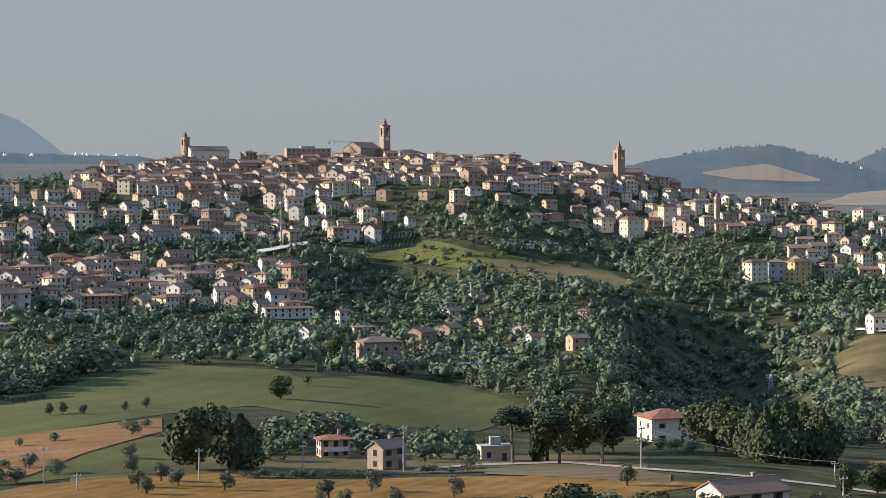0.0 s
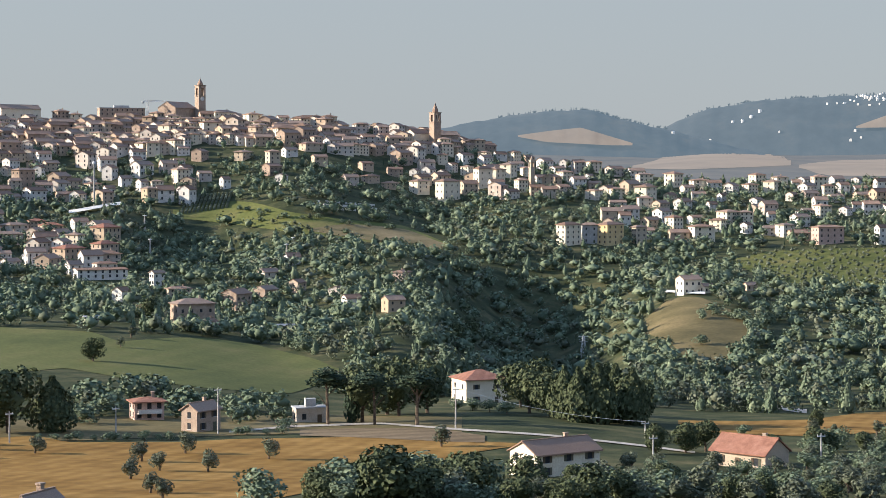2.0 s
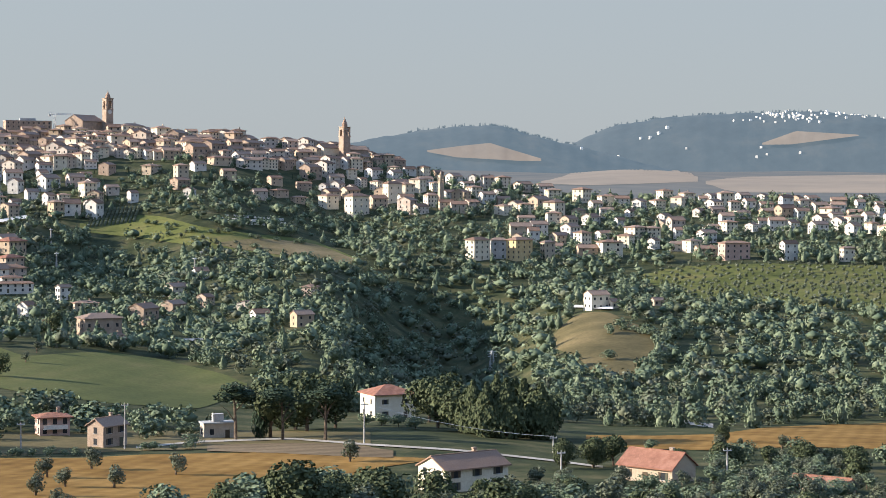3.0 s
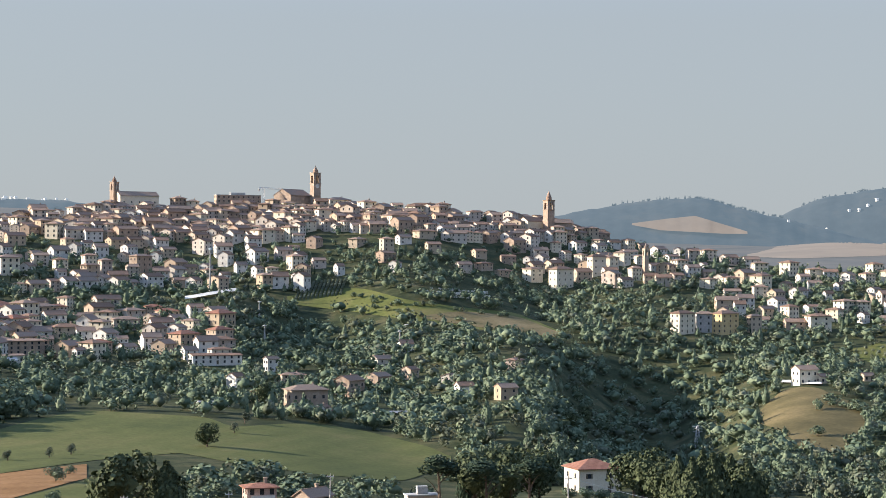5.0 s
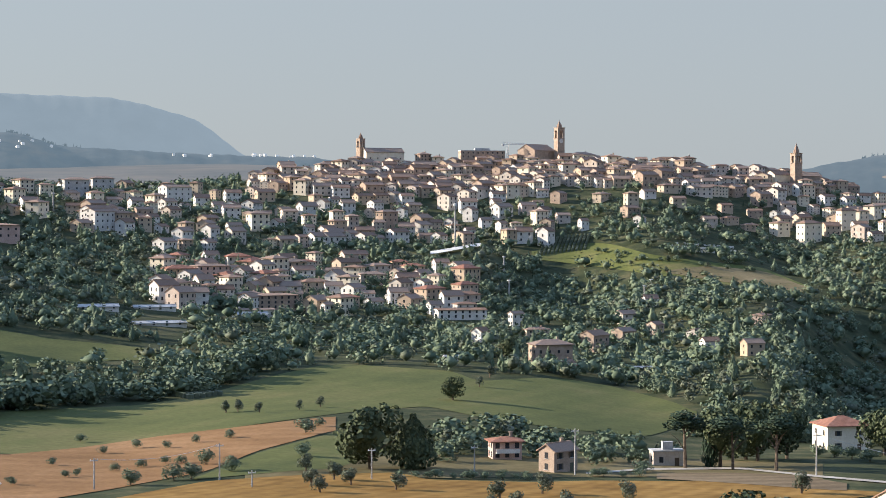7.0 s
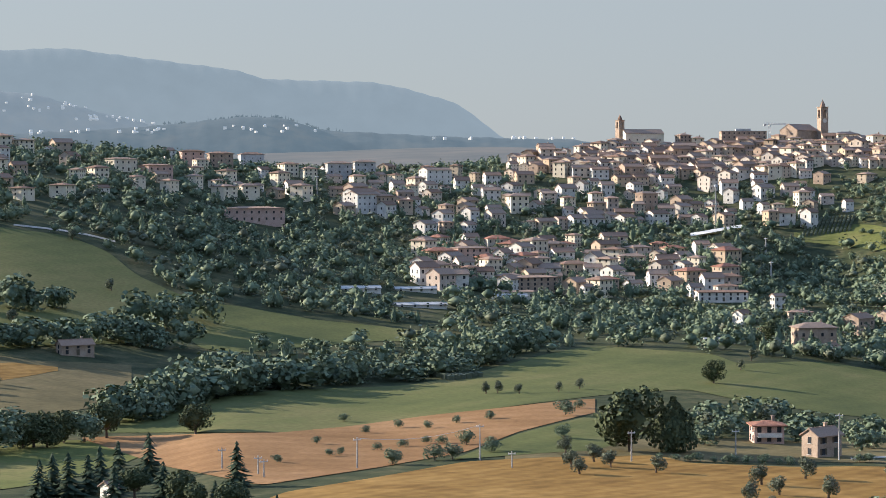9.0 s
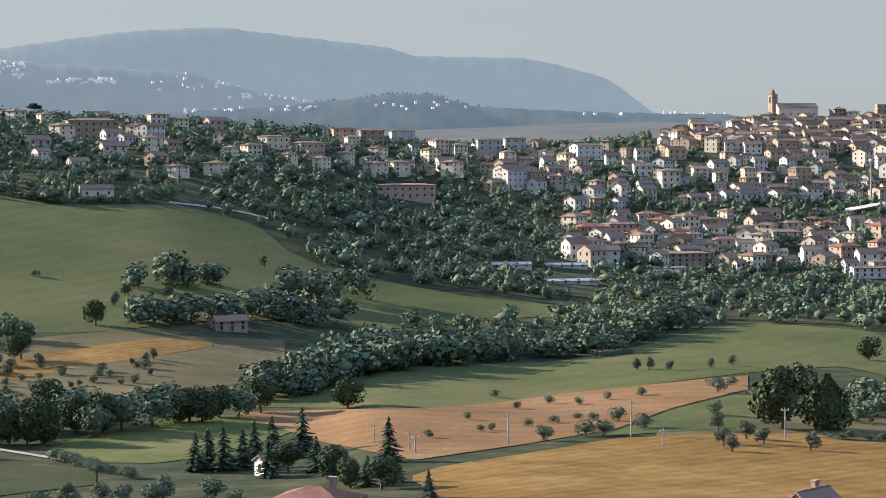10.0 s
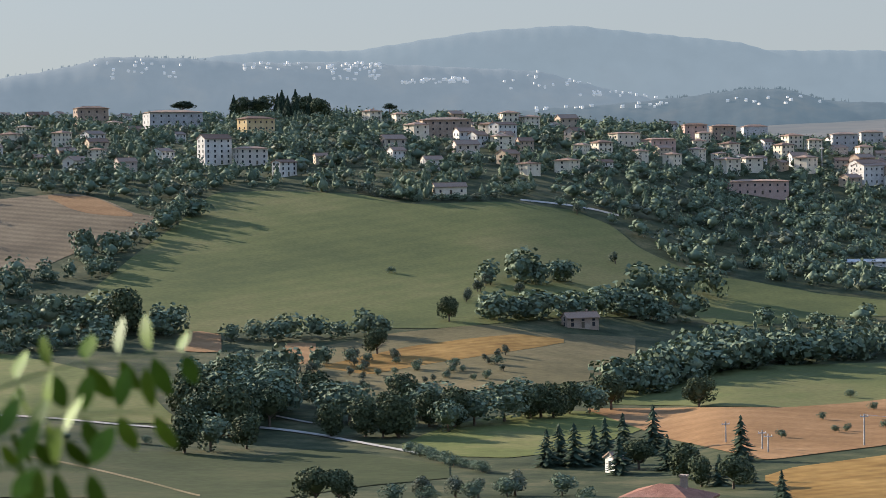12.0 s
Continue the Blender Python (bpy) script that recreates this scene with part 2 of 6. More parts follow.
ring(2500, (-37.30, 0.71), (-22.38, 0.34), (-16.58, 0.31), (-9.86, 0.61), (-5.67, 0.81), (0.90, 0.15), (10.91, -0.30), (15.95, -0.02), (20.90, -0.17))
ring(3200, (-37.29, 1.12), (-22.37, 1.01), (-16.57, 1.23), (-11.54, 1.44), (-8.18, 1.51), (-5.67, 1.46), (0.90, 0.81), (10.91, 0.37), (14.27, 0.26), (17.27, 0.61), (19.26, 0.35), (23.61, 0.40))
ring(3800, (-37.30, 0.71), (-22.38, 0.51), (-16.58, 0.73), (-6.51, 0.85), (0.90, 0.64), (15.94, 0.23), (23.61, 0.35))
ring(4960, (-37.29, 0.88), (-22.37, 0.68), (-6.51, 1.01), (0.90, 0.81), (23.61, 0.51))


def smooth(a, width, axis):
    k = np.exp(-0.5 * (np.arange(-3 * width, 3 * width + 1) / width) ** 2)
    k /= k.sum()
    pad = [(0, 0), (0, 0)]
    pad[axis] = (3 * width, 3 * width)
    return np.apply_along_axis(lambda c: np.convolve(c, k, "valid"), axis, np.pad(a, pad, mode="edge"))


LR = np.array([r for r, d in LAYERS])
LZ = np.array([np.maximum(r, 0.01) * np.tan(np.radians(d)) for r, d in LAYERS])
ZG = np.array([np.interp(RG, LR, LZ[:, i]) for i in range(len(UG))])     # bearing x range
ZG = smooth(smooth(ZG, 4, 1), 4, 0)
# side ravines whose far flanks turn away from the sun: bearings of foot, crest, bottom and end, ranges, and relief
for ua, uc, ud, ue, r0, r1, rise, cut in ((4.0, 7.8, 11.6, 14.6, 800, 1140, 19, 27), (2.2, 4.4, 8.6, 11.0, 1370, 1580, 11, 13), (-3.2, -1.0, 1.3, 4.2, 1180, 1330, 9, 20)):
    across = np.interp(UG, (ua, uc, ud, ue), (0, rise, -cut, 0))
    along = np.interp(RG, (r0 - 90, r0, r1, r1 + 90), (0, 1, 1, 0))
    ZG = ZG + smooth(smooth(across[:, None] * along[None], 3, 0), 5, 1)
XG, YG = np.sin(np.radians(UG))[:, None] * RG, np.cos(np.radians(UG))[:, None] * RG
for wave, high in ((140, 2.0), (47, 0.9)):
    a = np.sin(XG / wave + 1.7 * np.sin(YG / (wave * 1.3))) * np.sin(YG / (wave * 0.9) + 1.3 * np.sin(XG / (wave * 1.1)))
    ZG = ZG + a * high * np.clip((RG - 750) / 400, 0, 1)


def gz(u, r):
    """The ground's height at bearing u and range r."""
    u, r = np.broadcast_arrays(np.asarray(u, float), np.asarray(r, float))
    fu = np.clip((u - UG[0]) / 0.2, 0, len(UG) - 1.001)
    i = fu.astype(int)
    j = np.clip(np.searchsorted(RG, r) - 1, 0, len(RG) - 2)
    a, b = fu - i, (r - RG[j]) / (RG[j + 1] - RG[j])
    z = (ZG[i, j] * (1 - a) + ZG[i + 1, j] * a) * (1 - b) + (ZG[i, j + 1] * (1 - a) + ZG[i + 1, j + 1] * a) * b
    return z + EYE


RR = np.concatenate([np.arange(220, 2100, 3.0), np.arange(2100, 4900, 15.0)])


def reach(u, v, least=220):
    """The range at which a line of sight of bearing u and dip v meets the land (the skyline if it passes over)."""
    r = RR[RR >= least]
    d = np.degrees(np.arctan2(gz(u, r) - EYE, r)) - v
    k = np.argmax(d > 0)
    if d[k] <= 0:
        near = r < 2100
        return float(r[near][np.argmax(d[near])])
    if k == 0:
        return float(r[0])
    return float(r[k - 1] + (r[k] - r[k - 1]) * (-d[k - 1]) / (d[k] - d[k - 1]))


def xyz(u, r, up=0.0):
    return Vector((math.sin(radians(u)) * r, math.cos(radians(u)) * r, float(gz(u, r)) + up))


def spot(uv, up=0.0, least=220):
    return xyz(uv[0], reach(uv[0], uv[1], least), up)


def mesh_object(name, verts, faces, materials, parent=None, smooth_faces=False, indices=None):
    me = bpy.data.meshes.new(name)
    verts, faces = np.asarray(verts, np.float32), np.asarray(faces, np.int32)
    me.vertices.add(len(verts))
    me.vertices.foreach_set("co", verts.ravel())
    k = faces.shape[1]
    me.loops.add(faces.size)
    me.loops.foreach_set("vertex_index", faces.ravel())
    me.polygons.add(len(faces))
    me.polygons.foreach_set("loop_start", np.arange(len(faces), dtype=np.int32) * k)
    if indices is not None:
        me.polygons.foreach_set("material_index", np.asarray(indices, np.int32))
    for m in materials:
        me.materials.append(m)
    me.update(calc_edges=True)
    me.polygons.foreach_set("use_smooth", np.full(len(faces), bool(smooth_faces)))
    ob = new(name, me)
    ob.parent = parent
    return ob


def grid_faces(nu, nv, wrap=False):
    i, j = np.meshgrid(np.arange(nu if wrap else nu - 1), np.arange(nv - 1), indexing="ij")
    a, b = (i * nv + j).ravel(), (((i + 1) % nu) * nv + j).ravel()
    return np.stack([a, a + 1, b + 1, b], 1)[:, ::-1]


# the ground goes all round the viewpoint; behind it the land keeps the height of the nearer edge
ub = np.concatenate([UG, np.arange(40, 310, 6.0)])
zb = np.concatenate([ZG, [ZG[-1] + (ZG[0] - ZG[-1]) * f for f in np.linspace(0.02, 0.98, len(ub) - len(UG))]])
vb = np.stack([np.sin(np.radians(ub))[:, None] * RG, np.cos(np.radians(ub))[:, None] * RG, zb + EYE], 2).reshape(-1, 3)
# past 1930 m the sheet takes the valley colour with haze painted in
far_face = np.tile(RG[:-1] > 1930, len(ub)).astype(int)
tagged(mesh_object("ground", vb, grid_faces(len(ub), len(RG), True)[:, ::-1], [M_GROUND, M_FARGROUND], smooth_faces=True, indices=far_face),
       "rolling hillside ground with scrub and rough grass", "ground", kind="structure")

# ---- fields, tracks ----
FIELDS = []


def field(name, label, near, far, material, up=0.15, clear=True, category="field", least=220):
    """A tilled piece of land between a near and a far edge, each a line of bearings and dips."""
    near, far = np.array(near), np.array(far)
    u0, u1 = max(near[0, 0], far[0, 0]), min(near[-1, 0], far[-1, 0])
    us = np.arange(u0, u1, 0.1)
    lo = np.array([reach(u, np.interp(u, near[:, 0], near[:, 1]), least) for u in us])
    hi = np.array([reach(u, np.interp(u, far[:, 0], far[:, 1]), least) for u in us])
    hi = np.maximum(hi, lo + 0.5)
    if len(us) > 9:
        lo, hi = (smooth(a[None], 2, 1)[0] for a in (lo, hi))
    n = int(np.clip((hi - lo).max() / 5, 2, 70))
    f = np.linspace(0, 1, n)
    r = lo[:, None] + (hi - lo)[:, None] * f
    uu = np.repeat(us[:, None], n, 1)
    v = np.stack([np.sin(np.radians(uu)) * r, np.cos(np.radians(uu)) * r, gz(uu, r) + up], 2).reshape(-1, 3)
    if clear:
        FIELDS.append((us, lo, hi))
    return tagged(mesh_object(name, v, grid_faces(len(us), n)[:, ::-1], [material], smooth_faces=True), label, category, kind="structure")


def in_field(u, r, margin=0.0):
    hit = np.zeros(len(u), bool)
    for us, lo, hi in FIELDS:
        hit |= (u > us[0]) & (u < us[-1]) & (r > np.interp(u, us, lo) - margin) & (r < np.interp(u, us, hi) + margin)
    return hit


field("crop_field", "large green field of young crop on a broad slope",
      [(-35.25, -3.98), (-33.96, -4.55), (-32.00, -4.77), (-29.51, -4.76), (-25.83, -4.73), (-24.57, -4.75), (-22.98, -4.64), (-20.80, -4.46), (-18.80, -4.48), (-17.22, -3.83)],
      [(-35.24, -3.82), (-34.42, -3.18), (-33.51, -2.46), (-31.93, -1.33), (-31.22, -0.65), (-29.43, -0.59), (-26.77, -0.75), (-25.44, -1.06), (-22.59, -1.02), (-20.59, -1.29), (-19.35, -1.78), (-18.61, -2.45), (-17.21, -3.10)], M_GREEN)
field("meadow", "narrow green meadow between belts of trees",
      [(-17.45, -3.80), (-16.79, -4.64), (-15.61, -4.79), (-14.60, -4.70), (-11.56, -4.46), (-9.54, -4.49)],
      [(-17.45, -3.21), (-15.60, -3.40), (-13.25, -3.83), (-11.56, -4.01), (-9.54, -4.22)], M_GREEN)
field("fallow_field", "brown fallow hillside dotted with young trees",
      [(-29.54, -6.45), (-28.21, -6.65), (-25.86, -6.70), (-23.17, -6.57), (-20.82, -6.43), (-19.48, -6.27), (-18.64, -5.78)],
      [(-29.53, -5.62), (-28.18, -5.24), (-25.83, -4.86), (-23.14, -4.65), (-21.47, -4.92), (-19.47, -5.03), (-18.64, -5.11)], M_FALLOW)
field("stubble_strip", "pale golden strip of stubble on a brown slope",
      [(-27.94, -5.86), (-26.69, -6.10), (-24.84, -5.80), (-23.16, -5.57), (-21.48, -5.34), (-20.81, -5.20)],
      [(-27.94, -5.79), (-26.68, -5.52), (-25.50, -5.29), (-23.65, -5.07), (-22.14, -4.95), (-20.80, -5.13)], M_STUBBLE, up=0.22)
field("stubble_patch", "small orange patch of bare soil among trees",
      [(-32.09, -5.26), (-31.43, -5.34), (-30.88, -5.29)],
      [(-32.08, -4.76), (-31.66, -4.66), (-30.87, -4.86)], M_EARTH, up=0.22)
field("stubble_patch", "small orange patch of bare soil among trees",
      [(-29.11, -5.72), (-28.69, -5.78), (-28.19, -5.65)], [(-29.10, -5.13), (-28.68, -5.08), (-28.18, -5.15)], M_EARTH, up=0.22)
field("mound_field", "rounded bright green field in front of a wooded ditch",
      [(-25.68, -8.23), (-24.38, -8.52), (-22.53, -8.60), (-20.85, -8.42), (-19.17, -8.01), (-17.66, -7.44)],
      [(-25.68, -8.16), (-24.87, -7.80), (-23.35, -7.43), (-21.50, -7.25), (-19.49, -7.23), (-17.66, -7.24)], M_GRASS, up=0.14)
field("valley_field", "long green valley field crossed by tree shadows",
      [(-19.48, -7.05), (-16.64, -7.10), (-14.28, -7.13), (-12.42, -6.98), (-10.73, -6.77), (-8.19, -6.48), (-6.51, -6.26), (-4.84, -6.05), (-2.36, -5.85), (-0.74, -6.17), (1.72, -6.50), (4.21, -6.69), (5.71, -6.16)],
      [(-19.48, -6.74), (-17.81, -6.30), (-14.95, -5.92), (-10.72, -5.78), (-9.03, -5.53), (-6.85, -4.94), (-5.67, -4.68), (-4.84, -4.61), (-1.54, -4.82), (-0.90, -5.11), (0.89, -5.00), (1.88, -5.04), (3.04, -5.21), (5.04, -5.69), (5.71, -6.03)], M_GREEN)
field("orange_field", "dry orange ploughed field with rows of shrubs",
      [(-20.15, -7.22), (-19.32, -7.52), (-17.82, -8.05), (-14.97, -8.67), (-11.58, -8.20), (-8.87, -7.74), (-7.35, -7.15), (-5.01, -6.55)],
      [(-20.15, -7.17), (-16.64, -7.14), (-14.28, -7.13), (-12.42, -6.98), (-9.88, -6.65), (-8.19, -6.48), (-6.51, -6.29), (-5.01, -6.15)], M_EARTH, up=0.16)
field("wedge_field", "small wedge of green crop beside an orange field",
      [(-9.21, -7.97), (-6.51, -7.76), (-5.01, -7.68), (-3.35, -7.08)], [(-9.21, -7.94), (-7.35, -7.21), (-5.01, -6.61), (-3.35, -7.03)], M_GREEN)
field("stubble_field", "golden stubble field with scattered olive trees",
      [(-14.97, -9.20), (-13.96, -9.93), (-9.89, -9.95), (-4.84, -9.90), (-2.37, -9.92), (3.37, -9.82), (7.57, -9.04), (9.26, -8.46), (10.96, -8.20)],
      [(-14.97, -9.14), (-14.29, -8.88), (-11.58, -8.48), (-8.87, -8.02), (-6.51, -7.89), (-3.18, -7.80), (-2.36, -8.01), (0.89, -8.07), (2.54, -8.00), (5.89, -7.97), (7.91, -7.92), (9.26, -8.06), (10.96, -8.13)], M_STUBBLE, up=0.14)
field("verge", "rough dry grass verge round the farm buildings",
      [(-7.72, -8.08), (-2.57, -7.98), (-0.47, -7.93), (2.31, -7.89), (4.63, -7.85), (9.32, -7.98)],
      [(-7.72, -7.53), (-2.57, -7.28), (0.67, -7.31), (4.63, -7.31), (9.32, -7.37)], M_FALLOW, up=0.1, clear=False)
field("yard", "pale gravel yard before an outbuilding",
      [(2.31, -7.63), (3.46, -7.71), (4.63, -7.69)],
      [(2.31, -7.57), (3.46, -7.46), (4.63, -7.52)], M_DRYGRASS, up=0.12)
field("bank", "bare reddish earth bank below the villa road",
      [(4.46, -7.92), (6.63, -8.00), (8.65, -8.10), (9.99, -8.13)],
      [(4.46, -7.75), (6.63, -7.70), (8.65, -7.73), (9.99, -7.93)], M_BROWN, up=0.2)
field("dry_field", "dry golden field on a gentle rise",
      [(15.68, -7.48), (16.86, -7.75), (19.35, -7.76), (21.82, -7.58), (23.73, -7.56), (25.83, -7.55)],
      [(15.68, -7.39), (17.69, -7.37), (19.51, -7.28), (20.99, -7.03), (23.71, -6.85), (25.81, -6.71)], M_STUBBLE)
field("knoll_field", "green knoll beside a sunken lane",
      [(-39.78, -6.82), (-37.41, -6.96), (-35.80, -7.11), (-34.18, -7.27), (-32.38, -7.40)],
      [(-39.73, -4.89), (-37.36, -5.16), (-35.77, -5.49), (-34.15, -5.96), (-33.18, -6.35), (-32.38, -7.28)], M_GRASS)
field("low_field", "green field below a lane, shade painted into its colour",
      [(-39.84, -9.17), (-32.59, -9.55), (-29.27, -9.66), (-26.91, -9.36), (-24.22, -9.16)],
      [(-39.79, -7.54), (-37.43, -7.82), (-35.02, -8.09), (-32.56, -8.18), (-30.41, -8.50), (-28.24, -8.22), (-25.89, -8.56), (-24.21, -8.80)], M_SHADECROP)
field("striped_field", "brown striped field on a slope below houses",
      [(-38.84, -2.93), (-36.44, -2.84), (-34.96, -2.23), (-33.64, -1.93), (-32.64, -1.49)],
      [(-38.77, -0.84), (-35.73, -0.59), (-34.91, -0.60), (-34.10, -0.85), (-33.46, -1.20), (-32.64, -1.32)], M_BROWN)
field("bare_patch", "orange bare soil patch beside a brown field",
      [(-35.89, -0.68), (-35.25, -1.06), (-34.60, -1.21), (-33.46, -1.30)], [(-35.89, -0.63), (-34.59, -0.68), (-33.46, -1.25)], M_EARTH, up=0.22, clear=False)
field("hillside_meadow", "green and brown hillside meadow below the old town",
      [(0.74, -1.48), (2.54, -1.68), (5.04, -2.04), (7.55, -2.34), (8.90, -2.43)],
      [(0.74, -1.28), (1.72, -1.01), (3.04, -1.01), (4.20, -1.34), (5.87, -1.55), (7.55, -1.70), (8.90, -2.28)], M_GRASS, up=0.22)
field("fallow_strip", "dry brown strip across the hillside meadow",
      [(4.70, -1.87), (5.87, -2.07), (7.55, -2.29), (8.90, -2.43)], [(4.70, -1.82), (5.87, -1.67), (7.55, -1.80), (8.90, -2.33)], M_DRYGRASS, up=0.45)
field("olive_grove", "grassy terrace planted with rows of olives",
      [(17.31, -2.77), (18.31, -3.26), (20.95, -3.47), (23.67, -3.51), (25.76, -3.46)],
      [(17.31, -2.64), (18.30, -2.39), (20.93, -2.26), (23.65, -2.28), (25.74, -2.24)], M_GRASS, up=0.2)
OLIVES = FIELDS[-1]
field("spur_field", "bare tan slope below a hilltop farmhouse",
      [(14.48, -4.78), (14.99, -4.98), (15.41, -5.07), (15.91, -5.64), (16.84, -5.76), (17.42, -5.61), (17.99, -4.52)],
      [(14.48, -4.72), (14.81, -4.31), (15.39, -3.80), (16.31, -3.74), (16.82, -4.03), (17.99, -4.35)], M_FALLOW, up=0.22)
# distant fields, their colours glowing with painted haze
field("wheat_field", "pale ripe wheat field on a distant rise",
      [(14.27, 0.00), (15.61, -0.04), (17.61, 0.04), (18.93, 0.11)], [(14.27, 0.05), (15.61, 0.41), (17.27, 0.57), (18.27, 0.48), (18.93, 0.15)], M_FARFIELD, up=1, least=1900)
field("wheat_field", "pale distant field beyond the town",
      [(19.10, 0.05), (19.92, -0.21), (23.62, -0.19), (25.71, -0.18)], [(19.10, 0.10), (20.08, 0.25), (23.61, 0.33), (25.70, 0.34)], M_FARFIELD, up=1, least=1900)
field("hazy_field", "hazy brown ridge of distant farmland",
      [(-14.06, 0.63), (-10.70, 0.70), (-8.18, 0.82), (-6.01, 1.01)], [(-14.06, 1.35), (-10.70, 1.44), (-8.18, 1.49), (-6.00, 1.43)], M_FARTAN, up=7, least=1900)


def track(name, label, line, thick, material=M_TRACK, up=0.24):
    field(name, label, [(u, v - thick / 2) for u, v in line], [(u, v + thick / 2) for u, v in line], material, up, category="road")


track("lane", "white gravel lane between fields", [(-30.23, -7.53), (-29.23, -7.65), (-28.23, -7.81), (-26.89, -8.09), (-25.55, -8.36), (-24.21, -8.63)], 0.06)
track("farm_track", "pale grassy track across a low field", [(-36.80, -8.14), (-35.67, -8.38), (-34.54, -8.68), (-33.24, -9.05), (-31.60, -9.56)], 0.05, M_DRYGRASS)
track("farm_track", "narrow pale path above a lane", [(-30.38, -7.01), (-29.22, -7.29), (-28.22, -7.51)], 0.04)
track("road", "pale country road passing a villa", [(2.38, -7.80), (4.21, -7.65), (6.90, -7.57), (9.09, -7.74), (11.80, -7.89), (14.68, -8.16), (16.19, -8.33)], 0.055)
track("farm_track", "white farm track beside a green field", [(-22.07, -0.98), (-20.73, -1.14), (-19.89, -1.29), (-19.14, -1.50)], 0.05)
track("lane", "shaded lane along a field bank", [(-38.99, -6.83), (-37.41, -6.94), (-35.80, -7.11), (-34.18, -7.33), (-32.38, -7.53)], 0.045)
track("farm_track", "pale track above a golden field", [(16.51, -6.73), (18.02, -6.87), (19.51, -7.07)], 0.12)


# ---- distant hills ----
FARHILLS = []

def hills(name, label, r, crest, material, foot=-1.6, depth=350):
    """A ridge of rounded hills whose crest follows the given bearings and dips."""
    c = np.array(crest)
    us = np.arange(c[0, 0], c[-1, 0], 0.12)
    top = smooth(np.interp(us, c[:, 0], c[:, 1])[None], 2, 1)[0] + 0.02 * np.sin(us * 9) * np.sin(us * 3.7)
    f = np.linspace(0, 1, 14)
    prof = np.sin(f * math.pi / 2) ** 0.9
    rr = r - depth * (1 - f)
    base = np.full(len(us), foot)
    zf = rr * np.tan(np.radians(base[:, None])) + (r * np.tan(np.radians(top)) - r * np.tan(np.radians(base)))[:, None] * prof
    zf += (5 * np.sin(us[:, None] * 1.3 + f * 3) * np.sin(f * math.pi))
    back = np.stack([r + depth * np.array([0.5, 1.0])] * len(us))
    rr = np.concatenate([np.repeat(rr[None], len(us), 0), np.minimum(back, 4990)], 1)
    zz = np.concatenate([zf, zf[:, -1:] - 40, zf[:, -1:] - 160], 1) + EYE
    uu = np.radians(us)[:, None]
    v = np.stack([np.sin(uu) * rr, np.cos(uu) * rr, zz], 2).reshape(-1, 3)
    FARHILLS.append((us, f, r - depth * (1 - f), zf))
    return tagged(mesh_object(name, v, grid_faces(len(us), rr.shape[1])[:, ::-1], [material], smooth_faces=True), label, "hill", kind="structure")


def far_spot(k, u, v):
    """Where a line of sight meets far hill number k."""
    us, f, rr, zf = FARHILLS[k]
    z = zf[int(np.argmin(np.abs(us - u)))]
    d = np.degrees(np.arctan2(z, rr)) - v
    i = int(np.argmax(d > 0)) if (d > 0).any() else len(rr) - 1
    t = 1.0 if i == 0 or d[i] <= 0 else -d[i - 1] / (d[i] - d[i - 1])
    i0 = max(0, i - 1)
    r, h = rr[i0] + (rr[i] - rr[i0]) * t, z[i0] + (z[i] - z[i0]) * t
    return Vector((math.sin(radians(u)) * r, math.cos(radians(u)) * r, h + EYE))


hills("backdrop", "distant mountain with a rounded back, pale haze painted in", 4700,
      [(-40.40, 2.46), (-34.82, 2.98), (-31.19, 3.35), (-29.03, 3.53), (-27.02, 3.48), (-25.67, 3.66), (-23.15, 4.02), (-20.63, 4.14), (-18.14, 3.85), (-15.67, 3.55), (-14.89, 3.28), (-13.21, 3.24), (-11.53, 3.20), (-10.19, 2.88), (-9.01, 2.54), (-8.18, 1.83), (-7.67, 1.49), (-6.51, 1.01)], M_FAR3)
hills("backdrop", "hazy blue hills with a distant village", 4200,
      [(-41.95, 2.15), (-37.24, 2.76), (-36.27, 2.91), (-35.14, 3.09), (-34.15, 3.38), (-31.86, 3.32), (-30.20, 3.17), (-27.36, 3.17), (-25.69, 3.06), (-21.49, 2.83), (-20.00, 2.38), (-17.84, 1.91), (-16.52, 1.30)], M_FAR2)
hills("backdrop", "low wooded hill beyond the valley, blue haze painted in", 3600,
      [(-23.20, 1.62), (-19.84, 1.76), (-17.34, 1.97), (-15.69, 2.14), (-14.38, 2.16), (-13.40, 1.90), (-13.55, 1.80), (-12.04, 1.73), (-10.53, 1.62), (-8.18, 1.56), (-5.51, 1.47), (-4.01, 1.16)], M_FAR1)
hills("backdrop", "wooded hill beyond the town, blue haze painted in", 4000,
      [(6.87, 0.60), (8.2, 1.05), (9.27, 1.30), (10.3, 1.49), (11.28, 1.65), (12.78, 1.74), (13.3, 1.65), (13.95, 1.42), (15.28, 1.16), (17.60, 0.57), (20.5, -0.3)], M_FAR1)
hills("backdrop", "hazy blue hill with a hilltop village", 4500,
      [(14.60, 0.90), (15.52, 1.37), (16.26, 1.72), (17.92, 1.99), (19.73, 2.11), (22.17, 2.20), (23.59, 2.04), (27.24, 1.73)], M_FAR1)



